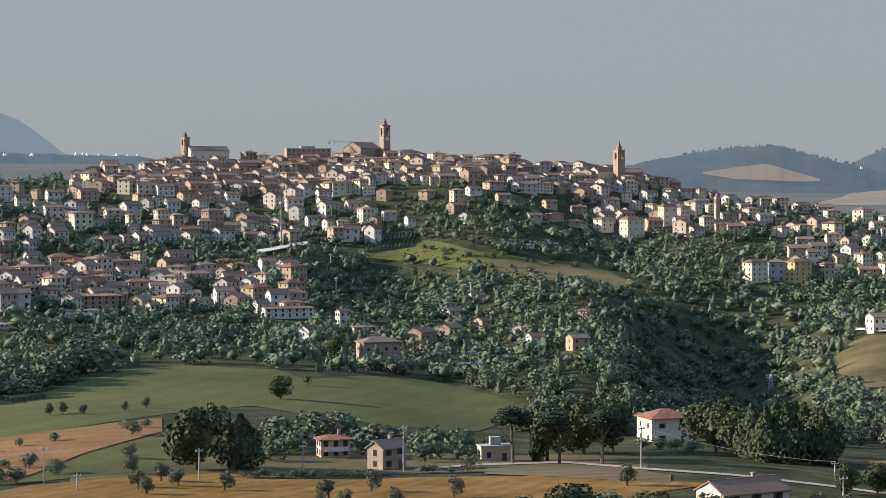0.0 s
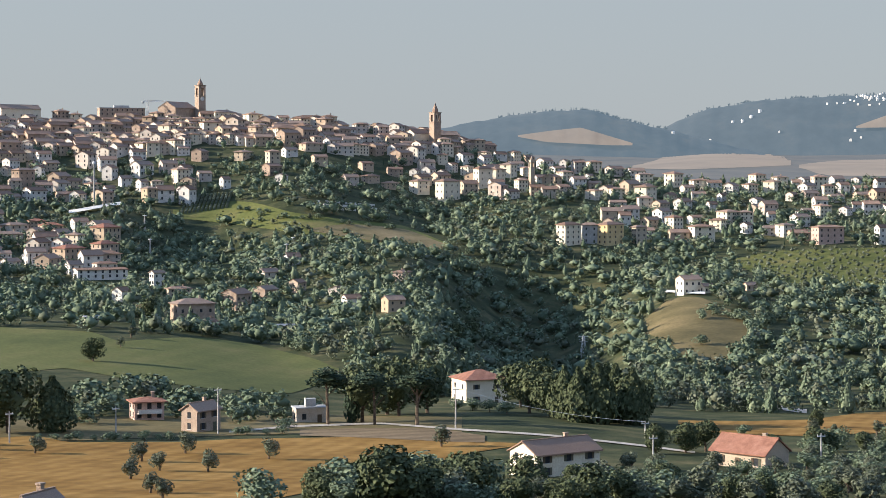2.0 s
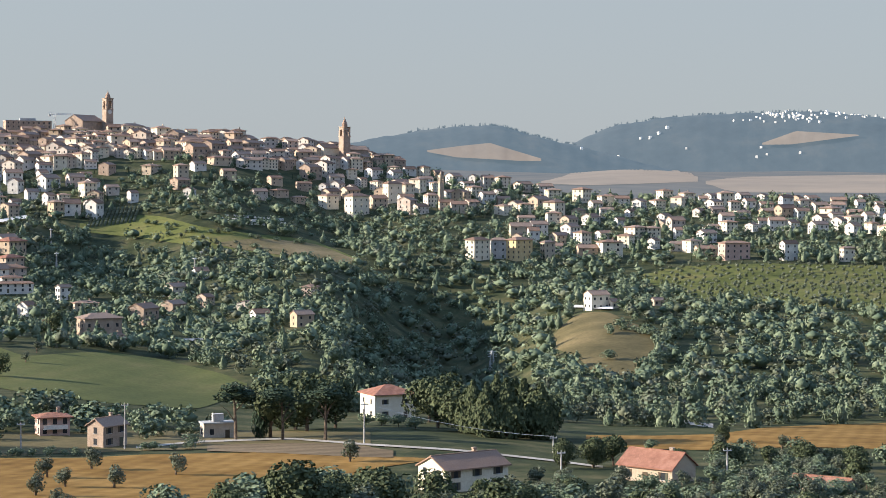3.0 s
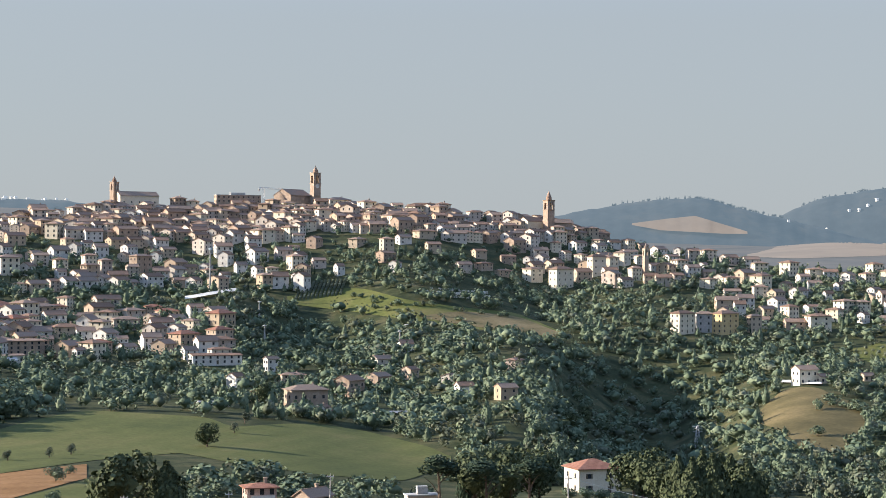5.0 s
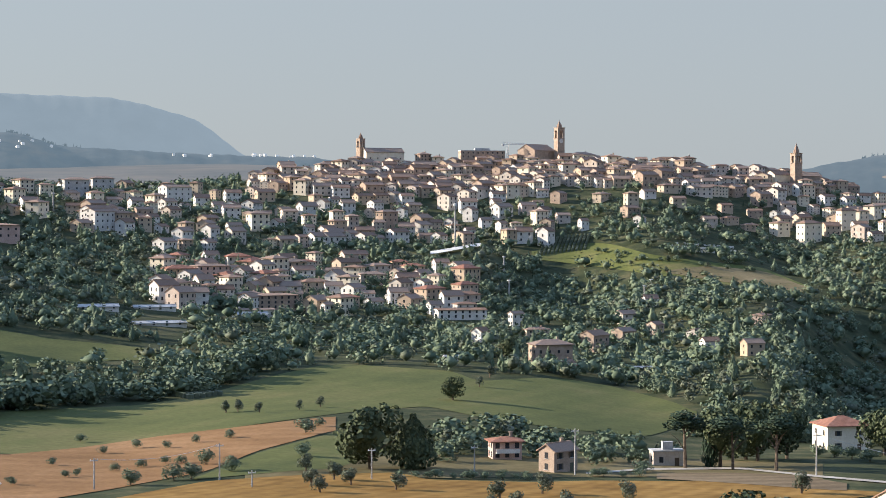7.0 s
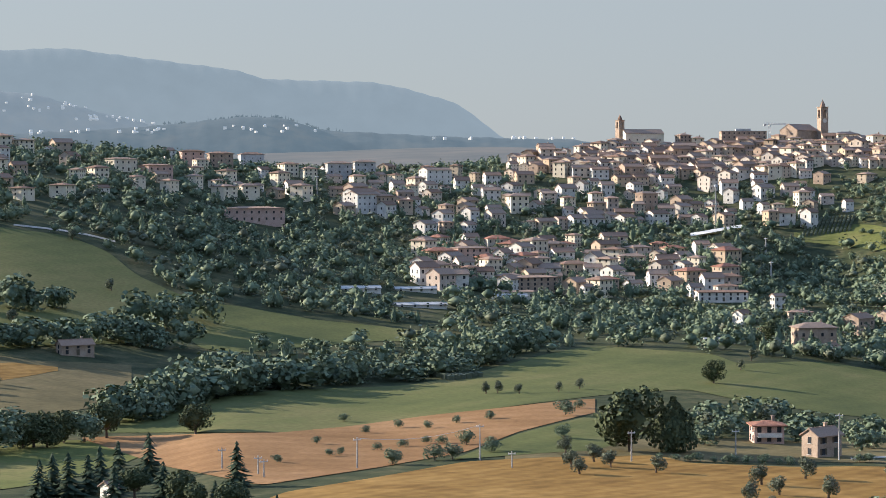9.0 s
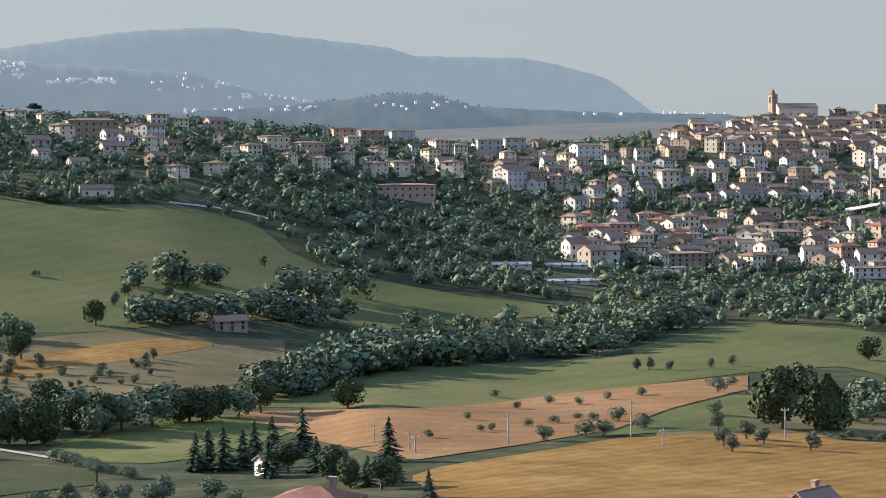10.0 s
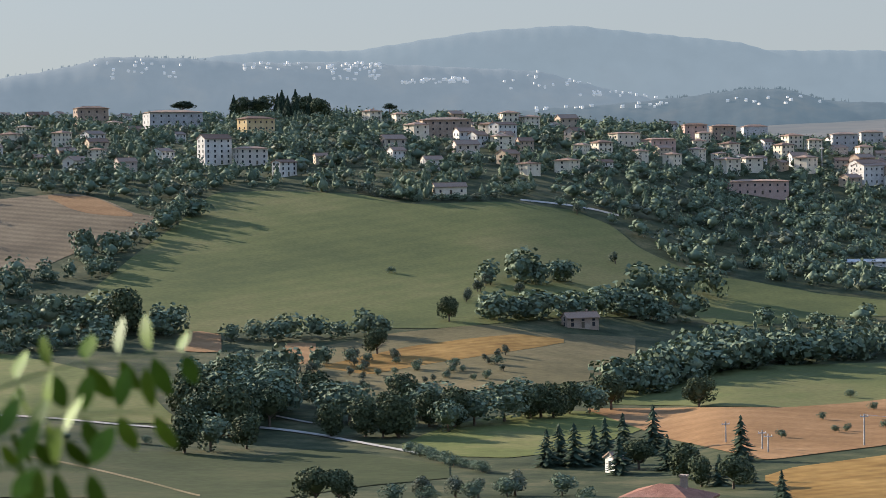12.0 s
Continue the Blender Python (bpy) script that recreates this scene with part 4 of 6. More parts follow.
# apartment blocks and large houses of the outskirts
for uv, wide, high, turn, wall, label in (
        ((12.41, -2.26), 0.74, 0.67, 50, M_CREAM, "cream four-storey apartment block on the hillside"),
        ((13.65, -2.25), 0.78, 0.67, 50, M_OCHRE, "ochre four-storey apartment block on the hillside"),
        ((13.03, -2.21), 0.51, 0.61, 10, M_GREY, "shaded apartment block beside bright ones"),
        ((14.49, -2.20), 0.44, 0.54, 40, M_WALL, "pale apartment block beside trees"),
        ((9.87, -0.59), 0.57, 0.64, 40, M_CREAM, "tall cream apartment house"),
        ((8.83, -0.97), 0.74, 0.64, 45, M_CREAM, "cream apartment house on a terrace"),
        ((21.43, -0.77), 0.44, 0.51, 40, M_WHITE, "white apartment house in the suburb"),
        ((22.86, -1.18), 0.47, 0.44, 40, M_WHITE, "white cubic house in the suburb"),
        ((19.95, -2.16), 0.94, 0.54, 30, M_PINK, "long pink house above an olive grove"),
        ((21.53, -2.16), 0.54, 0.57, 40, M_WHITE, "white house above an olive grove"),
        ((23.20, -2.17), 0.44, 0.44, 40, M_CREAM, "cream house above an olive grove"),
        ((-32.27, 1.20), 1.75, 0.61, 16, M_GREY, "long grey institute with rows of windows"),
        ((-29.84, 0.99), 1.11, 0.61, 35, M_OCHRE, "ochre country house with a tiled roof"),
        ((-24.30, 0.88), 1.62, 0.61, 14, M_BRICK, "brown apartment block with a lit end"),
        ((-22.57, 0.81), 0.84, 0.51, 48, M_WHITE, "white gabled house on the ridge"),
        ((-34.62, 1.38), 1.01, 0.57, 15, M_BRICK, "brick block with a white chimney wall"),
        ((-29.03, -0.18), 0.74, 0.47, 45, M_WHITE, "white square house above a green field"),
        ((-31.07, 0.18), 1.01, 0.88, 30, M_WHITE, "white stepped house on a terrace"),
        ((-30.03, 0.16), 1.04, 0.54, 25, M_WALL, "pale house with arched windows"),
        ((-15.15, -0.94), 1.85, 0.44, 8, M_PINK, "long low pink building among trees"),
        ((-18.99, 0.57), 0.94, 0.40, 40, M_CREAM, "tiled house with a lit end wall"),
        ((-17.99, 0.38), 1.01, 0.40, 40, M_PINK, "tiled farmhouse among trees"),
        ((-11.90, -0.67), 1.08, 0.61, 45, M_WHITE, "white villa with tiled roofs"),
        ((-16.94, 0.73), 0.74, 0.47, 15, M_PINK, "reddish apartment block on the ridge"),
        ((-16.12, 0.68), 0.78, 0.47, 15, M_BRICK, "brick apartment block on the ridge"),
        ((-15.21, 0.62), 0.78, 0.51, 15, M_GREY, "grey apartment block on the ridge"),
        ((-12.64, 0.32), 0.78, 0.54, 12, M_GREY, "grey apartment block behind trees"),
        ((-11.88, 0.40), 0.67, 0.51, 12, M_GREY, "grey apartment block behind trees"),
        ((-9.78, 0.19), 0.98, 0.47, 35, M_WHITE, "white stepped apartment house"),
        ((-12.05, -0.64), 0.94, 0.67, 45, M_WHITE, "white house with gabled ends"),
        ((-11.29, -0.68), 0.61, 0.57, 45, M_WALL, "pale house beside a white one"),
        ((-3.55, -0.59), 0.67, 0.54, 45, M_BRICK, "tall brick house with a bright flank"),
        ((-5.01, -0.80), 0.57, 0.47, 45, M_WALL, "plastered house on the slope"),
        ((-6.84, -3.01), 1.38, 0.47, 20, M_BRICK, "orange brick workshop with a low roof"),
        ((-7.43, -3.23), 1.18, 0.24, 20, M_WHITE, "low white shed beside a workshop"),
        ((-1.38, -3.29), 1.62, 0.30, 14, M_WHITE, "long white industrial shed"),
        ((-5.31, -3.23), 0.37, 0.44, 40, M_WHITE, "narrow white house in the lower village"),
        ((0.28, -3.48), 0.47, 0.44, 40, M_WHITE, "white house with a tall chimney"),
        ((-8.77, -2.17), 1.18, 0.51, 30, M_PINK, "red-roofed house in the lower village")):
    building("apartment_house", label, "building", uv, wide, high, turn, 0.5, roof="hip" if wall is not M_WHITE else "gable", rise=0.14,
             storeys=max(1, round(high * 59 / 11)), cols=max(2, min(8, round(wide * 59 / 14))), side=2, wall=wall, chimney=False)


for uv, wide, high in (((-12.02, -2.99), 1.25, 0.15), ((-10.24, -3.47), 1.62, 0.13), ((-7.60, -3.25), 1.08, 0.17), ((-3.09, -2.69), 1.01, 0.13), ((-10.38, -3.00), 1.28, 0.13), ((3.82, -4.81), 1.01, 0.17), ((-1.40, -4.50), 0.94, 0.15)):
    building("greenhouse", "long low pale greenhouse among gardens", "greenhouse", uv, wide, high, 12, 0.25, group="greenhouses", roof="gable", rise=0.4, storeys=1, cols=4, side=1, wall=M_WHITE, tiles=M_GREY, chimney=False)


# churches and bell towers
def bell_tower(label, uv, wide, high, wall, least=1450, spire=0.16, clock=False, turn=30):
    """A square bell tower: shaft, cornices, belfry with arched openings, and a cap."""
    u, v = uv
    r = reach(u, v, least)
    w, h = radians(wide) * r / 1.25, radians(high) * r
    root = new("bell_tower")
    s, c = w / 2, h * (1 - spire)
    part("shaft", join([box(-s, s, -s, s, -8, c * 0.72), box(-s * 1.12, s * 1.12, -s * 1.12, s * 1.12, c * 0.72, c * 0.735), box(-s * 1.08, s * 1.08, -s * 1.08, s * 1.08, c * 0.4, c * 0.41)]), wall, root)
    posts = [box(x * s * 0.72 - s * 0.28, x * s * 0.72 + s * 0.28, y * s * 0.72 - s * 0.28, y * s * 0.72 + s * 0.28, c * 0.735, c * 0.93) for x in (-1, 1) for y in (-1, 1)]
    for post in posts:
        part("belfry_post", post, wall, root)
    part("belfry", join([box(-s, s, -s, s, c * 0.93, c), box(-s * 1.14, s * 1.14, -s * 1.14, s * 1.14, c, c * 1.012), box(-s * 0.3, s * 0.3, -s * 0.3, s * 0.3, c * 0.735, c * 0.93)]), wall, root)
    seg, rows = 8, [(c * 1.012, s * 0.72), (c * 1.012 + (h - c) * 0.3, s * 0.66), (c * 1.012 + (h - c) * 0.55, s * 0.4), (h * 0.985, s * 0.1), (h, s * 0.05), (h * 1.03, 0.02)]
    vv = np.array([(math.cos(6.283 * k / seg) * q, math.sin(6.283 * k / seg) * q, z) for z, q in rows for k in range(seg)])
    ff = np.array([(i * seg + k, i * seg + (k + 1) % seg, (i + 1) * seg + (k + 1) % seg, (i + 1) * seg + k) for i in range(len(rows) - 1) for k in range(seg)])
    part("cap", (vv, ff), M_BRICK if wall is not M_BRICK else M_TILE, root)
    if clock:
        a = np.linspace(0, 6.283, 17)[:-1]
        rim = [(math.cos(t) * s * 0.55, y, c * 0.66 + math.sin(t) * s * 0.55) for y in (-s - 0.25, -s) for t in a]
        ff = [(k, (k + 1) % 16, 16 + (k + 1) % 16, 16 + k) for k in range(16)] + [(0, k, k + 1, k + 2) for k in range(1, 14, 2)]
        part("clock_face", (np.array(rim), np.array(ff)), M_WHITE, root, "round white clock face")
    root.matrix_basis = stand(root, u, r + w, turn)
    HOUSES.append((u, r + w, w, 2.0))
    return tagged(root, label, "tower")


bell_tower("slender stone bell tower beside a church", (-4.33, 1.21), 0.24, 1.08, M_BRICK, turn=35)
bell_tower("tall bell tower with a white clock face", (1.54, 1.37), 0.29, 1.36, M_BRICK, clock=True, turn=30)
bell_tower("tall brick bell tower with a pointed cap", (8.45, 0.58), 0.31, 1.3, M_BRICK, spire=0.22, turn=35)
bell_tower("slim pale campanile among suburban houses", (11.31, -0.54), 0.17, 0.91, M_WALL, least=1350, turn=30)
building("church", "cream church with a long tiled nave", "church", (-3.68, 1.18), 1.28, 0.61, turn=18, deep=0.45, least=1600, roof="gable", rise=0.2, storeys=2, cols=5, side=1, wall=M_CREAM, chimney=False)
church = building("church", "large brick church with a broad gabled front", "church", (0.87, 1.30), 1.11, 0.64, turn=50, deep=0.7, least=1600, roof="gable", rise=0.28, storeys=1, cols=4, side=1, wall=M_BRICK, chimney=False)
front = min(v.co.x for v in church.children[0].data.vertices)
top = max(v.co.z for v in church.children[0].data.vertices)
arch = part("window", "arch_panel", None, church, "large dark arched window", at=(front, 0, top * 0.3), turn=-math.pi / 2)
arch.scale = (2.2, 1.0, top * 0.12)
building("church", "dark brick church nave behind a tower", "church", (8.78, 0.62), 0.71, 0.44, turn=15, deep=0.7, least=1450, roof="gable", rise=0.25, storeys=1, cols=3, side=1, wall=M_BRICK, chimney=False)
building("church", "low tiled church building beside a tower", "church", (7.93, 0.71), 0.74, 0.40, turn=40, deep=0.7, least=1450, roof="gable", rise=0.3, storeys=1, cols=3, side=1, wall=M_CREAM, chimney=False)
building("palazzo", "long brown palazzo with rows of windows on the crest", "building", (-0.75, 1.29), 1.38, 0.46, turn=10, deep=0.35, least=1600, roof="flat", storeys=4, cols=9, side=2, wall=M_BRICK, chimney=False)
building("palazzo", "cream palazzo with a small roof turret", "building", (2.20, 1.34), 0.81, 0.44, turn=25, deep=0.6, least=1600, roof="hip", rise=0.2, storeys=3, cols=5, side=2, wall=M_CREAM)
building("palazzo", "tiled palazzo at the end of the crest", "building", (4.76, 1.19), 1.01, 0.34, turn=15, deep=0.5, least=1600, roof="hip", rise=0.2, storeys=3, cols=5, side=2, wall=M_WALL)
building("palazzo", "square town house rising above the roofs", "building", (-2.48, 1.39), 0.47, 0.47, turn=30, deep=0.8, least=1600, roof="hip", rise=0.15, storeys=4, cols=3, side=2, wall=M_BRICK)

# ---- town houses: a few kinds, repeated over the hillside with varied size and turn ----
TOWN = [make_house("town_house", w, d, h, roof, rise, st, cols, side, wall, door=False, chimney=w > 11) for w, d, h, roof, rise, st, cols, side, wall in (
    (10, 9, 7.0, "gable", 2.0, 2, 2, 1, None), (13, 9, 6.5, "gable", 2.2, 2, 2, 1, None), (9, 9, 9.5, "hip", 1.8, 3, 2, 1, None),
    (12, 10, 9.0, "hip", 1.8, 3, 2, 1, M_CREAM), (11, 8, 6.5, "gable", 2.4, 2, 2, 1, M_WHITE), (14, 10, 8.5, "gable", 2.2, 2, 3, 1, M_BRICK),
    (8, 8, 8.5, "gable", 2.2, 2, 2, 1, M_WHITE), (16, 9, 6.0, "hip", 1.8, 2, 3, 1, None))]


def plain_house(w, d, h, roof, rise, wall, tiles, storeys, cols):
    """A house of the crowded quarters: its small window panels stay in the mesh of the walls."""
    root = new("town_house")
    body = gable_body(w, d, h, rise) if roof == "gable" else box(-w / 2, w / 2, -d / 2, d / 2, -3.5, h)
    panes = []
    for st in range(storeys):
        z = (st + 0.32) * h / storeys
        for c in range(cols):
            x = (c + 0.5) / cols * w - w / 2
            panes.append(box(x - 0.5, x + 0.5, -d / 2 - 0.06, -d / 2 + 0.05, z, z + 1.5))
        for y in (-d * 0.24, d * 0.24):
            panes.append(box(-w / 2 - 0.06, -w / 2 + 0.05, y - 0.5, y + 0.5, z, z + 1.5))
    v, f = join([body, *panes])
    walls = mesh_object("wall", v, f, [wall, M_GLASS], root, indices=[0] * len(body[1]) + [1] * (len(f) - len(body[1])))
    part("roof", gable_roof(w, d, h, rise) if roof == "gable" else hip_roof(w, d, h, rise), tiles, root)
    return root


TOWN += [plain_house(*row) for row in (
    (9, 11, 8.5, "gable", 2.0, M_WALL, M_TILE, 3, 2), (12, 9, 7.0, "gable", 2.3, M_WALL, M_TILE, 2, 3), (10, 10, 9.0, "hip", 1.9, M_CREAM, M_TILE, 3, 3),
    (11, 9, 7.0, "gable", 2.1, M_WHITE, M_TILE, 2, 3), (14, 10, 6.5, "hip", 2.2, M_WALL, M_REDTILE, 2, 4))]
for t in TOWN:
    tagged(t, "tiled town house with small dark windows", "house", "houses of the hill town")
USED = [False] * len(TOWN)


def district(corner, other, count, sort,  size=(0.62, 1.05), gap=(0.30, 0.15), least=220, kinds=range(8), turns=(8, 68), room=5.0):
    """Houses scattered over a part of the hillside between two bearings and two dips."""
    (u0, v0), (u1, v1) = corner, other
    name, label = sort
    placed = []
    for _ in range(count * 14):
        if len(placed) >= count:
            break
        u, v = rng.uniform(min(u0, u1), max(u0, u1)), rng.uniform(min(v0, v1), max(v0, v1))
        if any(abs(u - a) < gap[0] and abs(v - b) < gap[1] for a, b in placed):
            continue
        r = reach(u, v, least)
        if r > 1790 or in_field(np.array([u]), np.array([r]), 5)[0]:
            continue
        x, y = math.sin(radians(u)) * r, math.cos(radians(u)) * r
        if any((x - math.sin(radians(a)) * q) ** 2 + (y - math.cos(radians(a)) * q) ** 2 < (rad + room) ** 2 for a, q, rad, _ in HOUSES):
            continue
        placed.append((u, v))
        k = int(rng.choice(list(kinds)))
        s = rng.uniform(*size)
        m = stand(None, u, r, rng.uniform(*turns), (s * rng.uniform(0.85, 1.2), s, s * rng.uniform(0.85, 1.15)), 0.3)
        if USED[k]:
            q = TOWN[k].scale
            ob = copy_thing(TOWN[k], m @ Matrix.Diagonal((1 / q[0], 1 / q[1], 1 / q[2], 1)))
        else:
            ob, USED[k] = TOWN[k], True
            ob.matrix_basis = m
        ob.name = name
        tagged(ob, label, group="houses: " + name.replace("_", " "))
        HOUSES.append((u, r, 6.2 * s, 1.15))


OLD = ("old_town_house", "old brick and plaster town house on the crest")
district((-7.53, 0.44), (-4.45, 1.16), 42, OLD, least=1450, gap=(0.24, 0.085), room=0.2, size=(0.72, 1.2), kinds=(0, 2, 3, 5, 8, 9, 10, 11, 8, 9))
district((-5.28, 0.34), (1.10, 1.27), 140, OLD, least=1480, gap=(0.22, 0.07), room=0.2, size=(0.72, 1.2), kinds=(0, 2, 3, 5, 5, 8, 9, 10, 11, 8, 9))
district((1.10, 0.62), (5.30, 1.25), 72, OLD, least=1480, gap=(0.22, 0.075), room=0.2, size=(0.72, 1.2), kinds=(0, 2, 3, 5, 8, 9, 10, 11, 8, 9))
district((5.30, 0.36), (10.25, 1.15), 56, OLD, least=1450, gap=(0.24, 0.09), room=0.2, size=(0.72, 1.15), kinds=(0, 2, 4, 5, 8, 9, 10, 11, 8, 9))
MID = ("hillside_house", "plastered house with a tiled roof on the wooded slope")
district((-10.40, -1.32), (-5.11, 0.45), 46, MID, gap=(0.34, 0.15), room=2.0, size=(0.75, 1.2), kinds=(1, 2, 4, 6, 8, 9, 10, 11, 9, 11))
district((-5.11, -1.14), (1.27, 0.39), 52, MID, gap=(0.34, 0.15), room=2.0, size=(0.75, 1.2), kinds=(1, 2, 4, 6, 8, 9, 10, 11, 9, 11))
district((1.28, -0.62), (7.63, 0.50), 16, MID, gap=(0.5, 0.2), size=(0.75, 1.1))
district((-12.51, -0.82), (-10.40, 0.01), 14, MID, gap=(0.4, 0.16), size=(0.75, 1.2))
LOW = ("village_house", "house with a reddish tiled roof in the lower village")
district((-10.2, -2.98), (-5.94, -1.65), 46, LOW, gap=(0.32, 0.17), room=2.5, size=(0.75, 1.2), kinds=(1, 4, 7, 9, 10, 11, 12, 12, 11))
district((-5.94, -3.16), (-1.08, -1.55), 36, LOW, gap=(0.36, 0.17), room=2.5, size=(0.75, 1.15), kinds=(1, 4, 7, 9, 10, 11, 12, 12, 11))
district((-1.07, -4.50), (7.82, -2.84), 12, LOW, gap=(0.7, 0.3), size=(0.7, 1.0))
SUB = ("suburban_house", "pale suburban house with a tiled roof")
district((7.55, -0.91), (13.60, 0.25), 46, SUB, gap=(0.34, 0.16), room=3.0, size=(0.75, 1.15), kinds=(1, 3, 4, 8, 9, 10, 11, 11))
district((13.62, -2.14), (19.26, -0.12), 52, SUB, gap=(0.36, 0.18), room=3.5, size=(0.75, 1.15), kinds=(1, 3, 4, 6, 9, 10, 11, 11))
district((19.28, -1.42), (24.76, -0.15), 46, SUB, gap=(0.34, 0.16), room=3.5, size=(0.75, 1.15), kinds=(1, 3, 4, 6, 9, 10, 11, 11))
RIDGE = ("ridge_house", "house half hidden by trees on the ridge")
district((-24.79, -0.24), (-16.91, 1.23), 20, RIDGE, gap=(0.6, 0.2), size=(0.75, 1.15), kinds=(1, 3, 9, 10, 11))
district((-16.92, -0.28), (-10.36, 1.04), 26, RIDGE, gap=(0.5, 0.16), size=(0.75, 1.2), kinds=(1, 3, 9, 10, 11))
district((-38.27, -0.00), (-31.73, 1.78), 22, RIDGE, gap=(0.6, 0.2), size=(0.75, 1.1), kinds=(1, 3, 9, 10, 11))
district((-28.77, 0.13), (-19.68, 1.46), 14, RIDGE, gap=(0.8, 0.25), size=(0.75, 1.1), kinds=(1, 3, 9, 10, 11))
for k, used in enumerate(USED):
    if not used:
        for o in (*TOWN[k].children_recursive, TOWN[k]):
            bpy.data.objects.remove(o)


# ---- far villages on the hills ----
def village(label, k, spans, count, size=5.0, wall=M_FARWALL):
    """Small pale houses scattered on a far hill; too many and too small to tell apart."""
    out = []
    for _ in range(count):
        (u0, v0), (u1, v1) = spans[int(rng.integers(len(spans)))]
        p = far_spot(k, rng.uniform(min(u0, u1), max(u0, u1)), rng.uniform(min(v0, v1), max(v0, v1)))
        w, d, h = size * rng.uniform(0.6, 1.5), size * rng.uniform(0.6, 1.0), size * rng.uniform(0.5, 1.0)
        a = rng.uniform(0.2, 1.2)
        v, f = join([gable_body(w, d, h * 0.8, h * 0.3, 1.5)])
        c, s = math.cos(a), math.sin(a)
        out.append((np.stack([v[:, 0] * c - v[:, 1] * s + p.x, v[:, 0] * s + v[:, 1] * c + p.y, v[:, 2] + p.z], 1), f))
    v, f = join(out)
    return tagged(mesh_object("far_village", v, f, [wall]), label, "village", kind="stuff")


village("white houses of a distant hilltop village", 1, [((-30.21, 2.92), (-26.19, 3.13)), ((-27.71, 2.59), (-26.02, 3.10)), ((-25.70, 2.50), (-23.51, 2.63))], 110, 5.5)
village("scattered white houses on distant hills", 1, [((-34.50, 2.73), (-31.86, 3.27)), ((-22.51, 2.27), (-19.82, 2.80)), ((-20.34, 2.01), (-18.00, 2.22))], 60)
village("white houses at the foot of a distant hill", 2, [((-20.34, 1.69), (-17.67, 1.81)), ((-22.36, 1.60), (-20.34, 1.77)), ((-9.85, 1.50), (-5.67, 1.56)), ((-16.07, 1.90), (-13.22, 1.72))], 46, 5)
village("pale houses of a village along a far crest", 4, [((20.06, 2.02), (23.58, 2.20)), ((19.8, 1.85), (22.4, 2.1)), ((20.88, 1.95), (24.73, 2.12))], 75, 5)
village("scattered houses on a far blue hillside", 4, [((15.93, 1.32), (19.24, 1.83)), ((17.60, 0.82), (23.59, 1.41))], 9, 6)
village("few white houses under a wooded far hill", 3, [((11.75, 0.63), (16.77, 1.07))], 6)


def far_patch(name, label, k, near, far, material):
    """A field on a far hill, laid just above its face."""
    near, far = np.array(near), np.array(far)
    us = np.linspace(near[0, 0], near[-1, 0], 40)
    v = []
    for u in us:
        a, b = np.interp(u, near[:, 0], near[:, 1]), np.interp(u, far[:, 0], far[:, 1])
        for t in np.linspace(0, 1, 8):
            p = far_spot(k, u, a + (b - a) * t)
            v.append(tuple(p - (p - Vector((0, 0, EYE))).normalized() * 12))
    return tagged(mesh_object(name, v, grid_faces(40, 8)[:, ::-1], [material], smooth_faces=True), label, "field", kind="structure")


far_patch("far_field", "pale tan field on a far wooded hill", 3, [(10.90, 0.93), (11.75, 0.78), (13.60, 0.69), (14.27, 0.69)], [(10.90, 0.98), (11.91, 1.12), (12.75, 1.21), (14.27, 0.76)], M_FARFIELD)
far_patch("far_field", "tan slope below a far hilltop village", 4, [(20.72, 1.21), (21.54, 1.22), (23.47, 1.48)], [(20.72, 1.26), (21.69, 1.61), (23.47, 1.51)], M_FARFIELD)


def crest_trees(label, k, u0, u1, count, material):
    """Small trees along a far crest, past telling apart."""
    us, f, rr, zf = FARHILLS[k]
    out = []
    for _ in range(count):
        u = rng.uniform(u0, u1)
        j = int(np.argmin(np.abs(us - u)))
        v, q = FAR[("broadleaf", "cypress", "broadleaf")[int(rng.integers(3))]][int(rng.integers(4))]
        s = rng.uniform(5, 11)
        out.append((v * s + (math.sin(radians(u)) * rr[-1], math.cos(radians(u)) * rr[-1], zf[j, -1] + EYE - 0.35 * s), q))
    v, q = join(out)
    return tagged(mesh_object("far_trees", v, q, [material]), label, "trees", kind="stuff")


# far trees wear the hills' painted haze instead of leaf colours
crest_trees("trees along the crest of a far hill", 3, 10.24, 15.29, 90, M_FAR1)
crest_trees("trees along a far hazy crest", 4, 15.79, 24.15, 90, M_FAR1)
crest_trees("trees along a low crest, blue haze painted in", 2, -17.73, -12.48, 70, M_FAR1)
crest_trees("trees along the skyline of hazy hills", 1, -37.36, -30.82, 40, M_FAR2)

# ---- poles, mast, crane, pylon, walls ----
def tube_along(points, radii, seg=6):
    """A round bar through points."""
    pts = [Vector(p) for p in points]
    vs = []
    for i, p in enumerate(pts):
        way = (pts[min(i + 1, len(pts) - 1)] - pts[max(i - 1, 0)]).normalized()
        side = way.cross(Vector((0.31, 0.9, 0.12))).normalized()
        up = way.cross(side)
        for k in range(seg):
            a = 6.283 * k / seg
            vs.append(p + (side * math.cos(a) + up * math.sin(a)) * radii[i])
    f = [(i * seg + k, i * seg + (k + 1) % seg, (i + 1) * seg + (k + 1) % seg, (i + 1) * seg + k) for i in range(len(pts) - 1) for k in range(seg)]
    return np.array([tuple(v) for v in vs]), np.array(f)


TOPS = []


